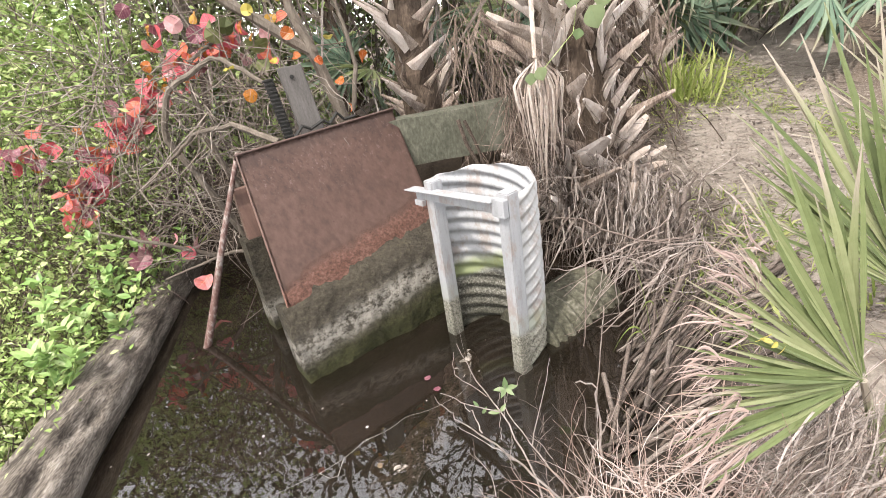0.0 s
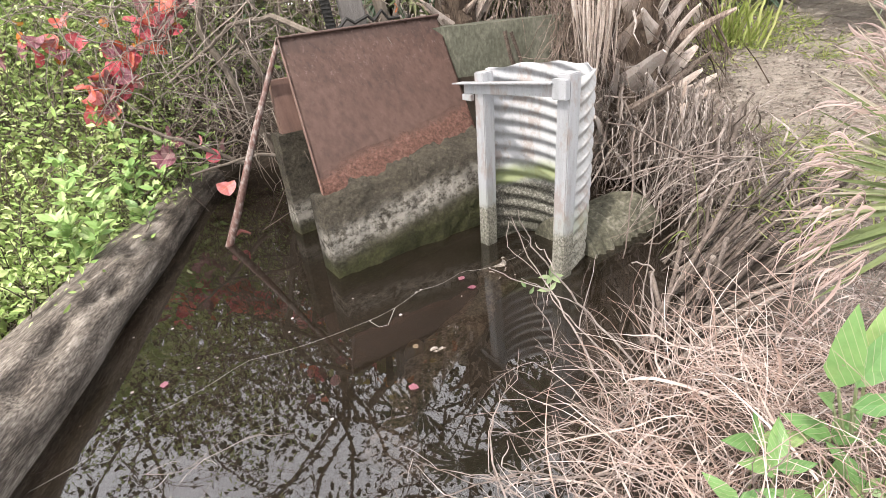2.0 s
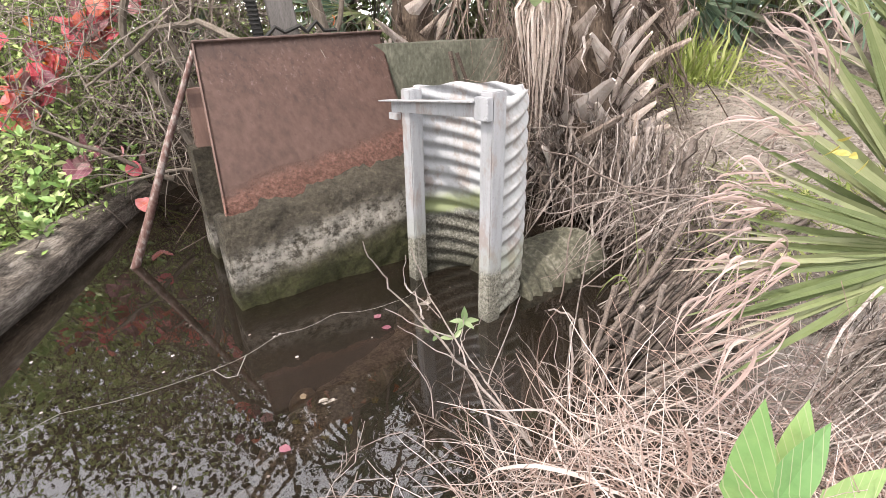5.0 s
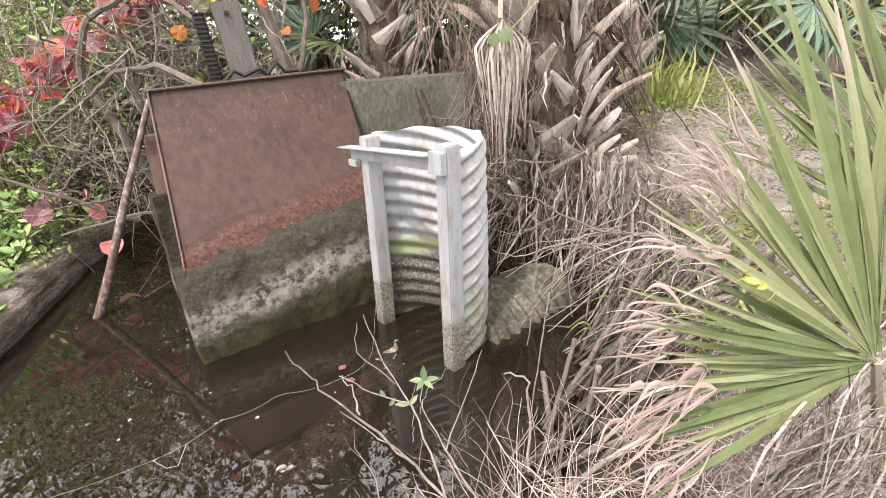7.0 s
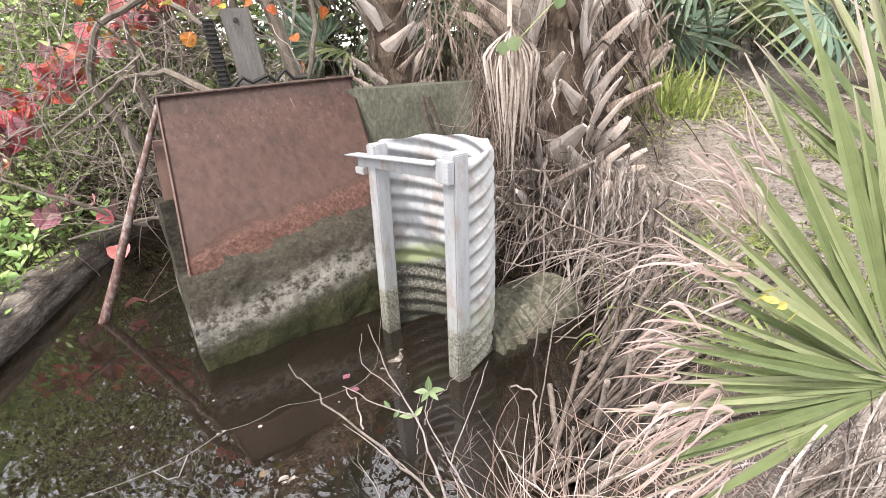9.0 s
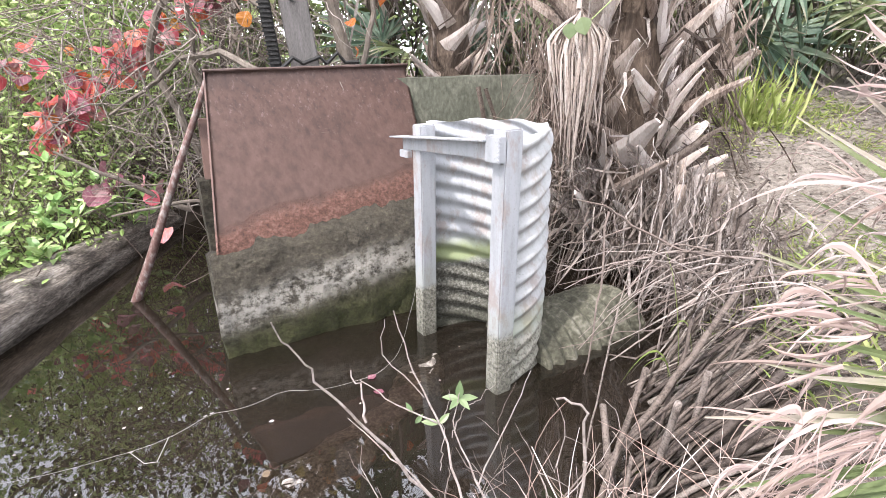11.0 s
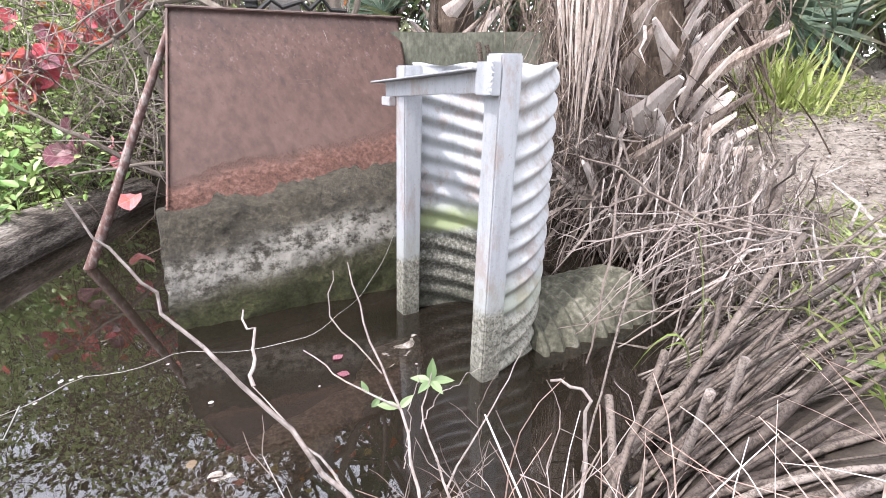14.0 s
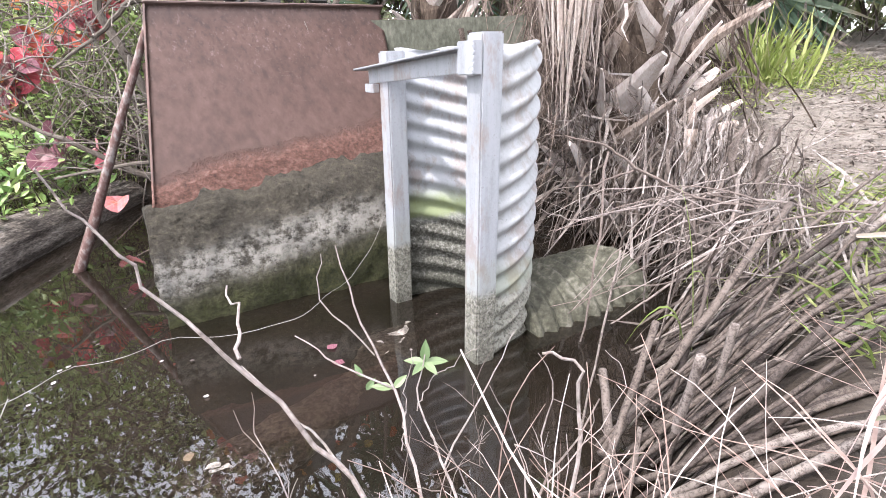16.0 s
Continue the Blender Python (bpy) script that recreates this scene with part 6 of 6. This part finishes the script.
def arching_branch():
    t = thing("arching_branch", (1.3, 2.5, 0.35), "bare brown branch arching over the outlet pipe", "branch")
    for pts, r0, r1 in (
        ([(1.45, 2.55, 0.36), (1.22, 2.46, 0.4), (1.05, 2.44, 0.44), (0.85, 2.45, 0.54), (0.75, 2.46, 0.62), (0.6, 2.46, 0.66)], 0.012, 0.004),
        ([(1.05, 2.44, 0.44), (0.85, 2.38, 0.42), (0.62, 2.36, 0.38), (0.52, 2.38, 0.42)], 0.006, 0.002),
        ([(0.85, 2.45, 0.54), (0.7, 2.4, 0.5), (0.56, 2.36, 0.5)], 0.005, 0.002),
        ([(0.75, 2.46, 0.6), (0.7, 2.3, 0.3), (0.64, 2.2, 0.0)], 0.006, 0.004),
        ([(1.05, 2.44, 0.44), (1.08, 2.4, 0.2), (1.12, 2.35, 0.05)], 0.008, 0.006),
        ([(1.22, 2.46, 0.4), (1.1, 2.3, 0.3), (0.85, 2.2, 0.16), (0.72, 2.15, 0.1)], 0.007, 0.003),
        ([(0.9, 2.3, 0.5), (0.86, 2.32, 0.25), (0.9, 2.36, 0.03)], 0.005, 0.003),
    ):
        hp = Heap()
        q = np.array(pts)
        s = np.linspace(0, len(q) - 1, 4 * len(q))
        hp.tube(np.stack([np.interp(s, range(len(q)), q[:, i]) for i in range(3)], 1) + RNG.normal(size=(len(s), 3)) * 0.003, r0 * 0.8, r1 * 0.8, 6)
        from_mesh("limb", hp.mesh("limb"), BLEACHED, t)
    for k in range(18):
        a = np.array([RNG.uniform(1.05, 1.5), RNG.uniform(2.0, 2.6), RNG.uniform(0.2, 0.5)])
        e = np.array([RNG.uniform(0.48, 0.85), RNG.uniform(1.95, 2.45), RNG.uniform(0.08, 0.55)])
        u = np.linspace(0, 1, 9)[:, None]
        hp = Heap()
        hp.tube(a + (e - a) * u + np.array([0, 0, 1.0]) * np.sin(np.pi * u) * RNG.uniform(0.02, 0.16) + RNG.normal(size=(9, 3)) * 0.005, RNG.uniform(0.002, 0.0045), 0.0012, 5)
        from_mesh("limb", hp.mesh("limb"), BLEACHED, t)
    hp = Heap()
    hp.tube([(1.19, 2.86, 0.74), (1.19, 2.86, 0.68), (1.19, 2.855, 0.62)], 0.003, 0.026, 8)
    hp.tube([(1.19, 2.855, 0.62), (1.19, 2.85, 0.55), (1.19, 2.85, 0.45), (1.18, 2.85, 0.2)], 0.026, 0.008, 8)
    smooth(tagged(from_mesh("dry_spathe", hp.mesh("dry_spathe"), BOOT), "pale dry palm spathe hanging among thatch", "spathe"))


arching_branch()


def vine():
    t = thing("vine", (0.9, 2.95, 1.9), "thin vine with broad green leaves on the palm", "vine")
    hp = Heap()
    hp.tube([(0.7, 3.0, 2.1), (0.95, 2.95, 1.75), (0.9, 2.95, 1.5), (0.68, 2.95, 1.3)], 0.004, 0.002, 5)
    from_mesh("stem", hp.mesh("stem"), GREEN, t)
    me = mesh_of("leaf", *LEAF_FINE)
    for k, (x, z, L) in enumerate(((0.98, 1.62, 0.13), (1.06, 1.7, 0.11), (0.9, 1.72, 0.1), (0.68, 1.36, 0.08), (0.64, 1.34, 0.07), (0.92, 1.52, 0.06), (1.14, 1.78, 0.12), (1.2, 1.8, 0.1))):
        ob = from_mesh("leaf", me, SPROUT, t)
        ob.matrix_world = frame_of((x, 2.9, z), (0.4 * math.cos(k * 2), 0, -1), (0, -1, 0.3)) @ Matrix.Diagonal((L, L, L, 1))


vine()
hp = Heap()
for a, b, c in (((0.9, 2.0, 0.05), (0.84, 1.98, 0.4), (0.68, 1.9, 0.16)), ((0.92, 2.0, 0.05), (0.88, 2.0, 0.5), (0.8, 1.98, 0.62)), ((1.0, 2.1, 0.1), (0.95, 2.05, 0.42), (0.86, 2.0, 0.3)), ((0.9, 2.05, 0.05), (0.86, 1.95, 0.3), (0.74, 1.88, 0.24))):
    pts = [np.array(a) * (1 - s) ** 2 + 2 * np.array(b) * s * (1 - s) + np.array(c) * s * s for s in np.linspace(0, 1, 9)]
    hp.strip(pts, 0.008, (0.3, 0.9, 0), 0.3)
tagged(from_mesh("sedge", hp.mesh("sedge"), GRASS), "few green sedge blades at the water's edge", "sedge")
hp = Heap()
for x, y, z in on_land(420, 1.1, 2.2, 1.5, 2.4):
    hp.strip(curve((x, y, z), (RNG.normal() * 0.6, RNG.normal() * 0.6, 1), RNG.uniform(0.1, 0.28), 0.4, 0.15, 6), 0.0035, RNG.normal(size=3) * 0.7)
stuff("bank_weeds", hp, GRASS, "sparse green grass on the right bank", "grass")

# ---- far growth ----
hp, hd = Heap(), Heap()
ho = Heap()
for k in range(760):
    c = np.array([RNG.uniform(-9, 9), RNG.uniform(6.0, 10.0), RNG.uniform(0.4, 5.0)])
    n = 60
    # clusters above 3 m take the leaf colour darkened as backlit
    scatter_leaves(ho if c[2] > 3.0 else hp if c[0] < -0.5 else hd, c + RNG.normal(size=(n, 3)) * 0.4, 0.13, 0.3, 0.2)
for k in range(300):
    c = np.array([RNG.uniform(-8.5, -2.6), RNG.uniform(4.5, 7.5), RNG.uniform(0.8, 3.8)])
    scatter_leaves(hp, c + RNG.normal(size=(120, 3)) * 0.35, 0.065, 0.2, 0.1)
for k in range(170):
    c = np.array([RNG.uniform(-3, 3.5), RNG.uniform(5.8, 7.4), RNG.uniform(0.7, 3.6)])
    scatter_leaves(hd, c + RNG.normal(size=(60, 3)) * 0.35, 0.11, 0.22, 0.1)
for k in range(300):
    c = np.array([RNG.uniform(-14, -3.5), RNG.uniform(5.5, 10.0), RNG.uniform(0.2, 2.6)])
    scatter_leaves(hp, c + RNG.normal(size=(60, 3)) * 0.4, 0.12, 0.26, 0.2)
stuff("far_canopy", ho, BACKLIT_OAK, "canopy leaves coloured dark as if backlit, far behind the bank", "canopy")
stuff("far_leaves", hp, GREEN, "green undergrowth far behind the bank", "undergrowth")
stuff("far_dull_leaves", hd, DULL, "dull green undergrowth far behind the bank", "undergrowth")
hp = Heap()
for k in range(2200):
    c = np.array([RNG.uniform(-3, 5), RNG.uniform(5.0, 8.0), RNG.uniform(0.6, 3.6)])
    hp.strip(curve(c, (RNG.normal() * 0.4, RNG.normal() * 0.3, -1), RNG.uniform(0.4, 1.1), 0.2, 0.15, 5), RNG.uniform(0.006, 0.016), RNG.normal(size=3) * 0.7)
for k in range(500):
    c = np.array([RNG.uniform(1.6, 4.2), RNG.uniform(4.6, 5.8), RNG.uniform(0.55, 1.3)])
    hp.strip(curve(c, (RNG.normal() * 0.6, RNG.normal() * 0.4, -0.8), RNG.uniform(0.3, 0.7), 0.2, 0.15, 5), RNG.uniform(0.004, 0.012), RNG.normal(size=3) * 0.7)
stuff("far_thatch", hp, THATCH, "dead palm thatch hanging in the background", "thatch")


def shade_tree(at, seed):
    t = thing("shade_tree", at, "leafy shade tree arching over the pond", "tree")
    rr = np.random.default_rng(seed)
    a = np.array(at, float)
    hp, hl = Heap(), Heap()
    top = a + (rr.normal() * 0.3, -0.4, 3.6)
    hp.tube([a, (a + top) / 2 + (0.1, 0, 0), top], 0.12, 0.08, 9)
    for k in range(9):
        th = k * 0.7 + rr.uniform(-0.2, 0.2)
        tip = top + np.array([math.cos(th) * 2.2, math.sin(th) * 1.9 - 1.3, rr.uniform(0.4, 2.6)])
        pts = np.linspace(top, tip, 7) + rr.normal(size=(7, 3)) * 0.1
        hp.tube(pts, 0.03, 0.008, 5)
        for j in range(5):
            c = pts[2 + j]
            sub = np.linspace(c, c + rr.normal(size=3) * 0.6, 5)
            hp.tube(sub, 0.012, 0.004, 4)
            scatter_leaves(hl, sub[rr.integers(1, 5, 26)] + rr.normal(size=(26, 3)) * 0.17, 0.085, 0.3, 0.2)
    from_mesh("trunk", hp.mesh("trunk"), BARK, t)
    # crown leaves painted backlit-dark, as silhouettes for the pond to mirror
    from_mesh("crown", hl.mesh("crown"), BACKLIT_OAK, t)


shade_tree((-2.6, 6.4, 0.5), 3)
shade_tree((0.6, 6.8, 0.6), 4)
shade_tree((-5.2, 6.8, 0.4), 5)
shade_tree((3.6, 7.6, 0.7), 6)
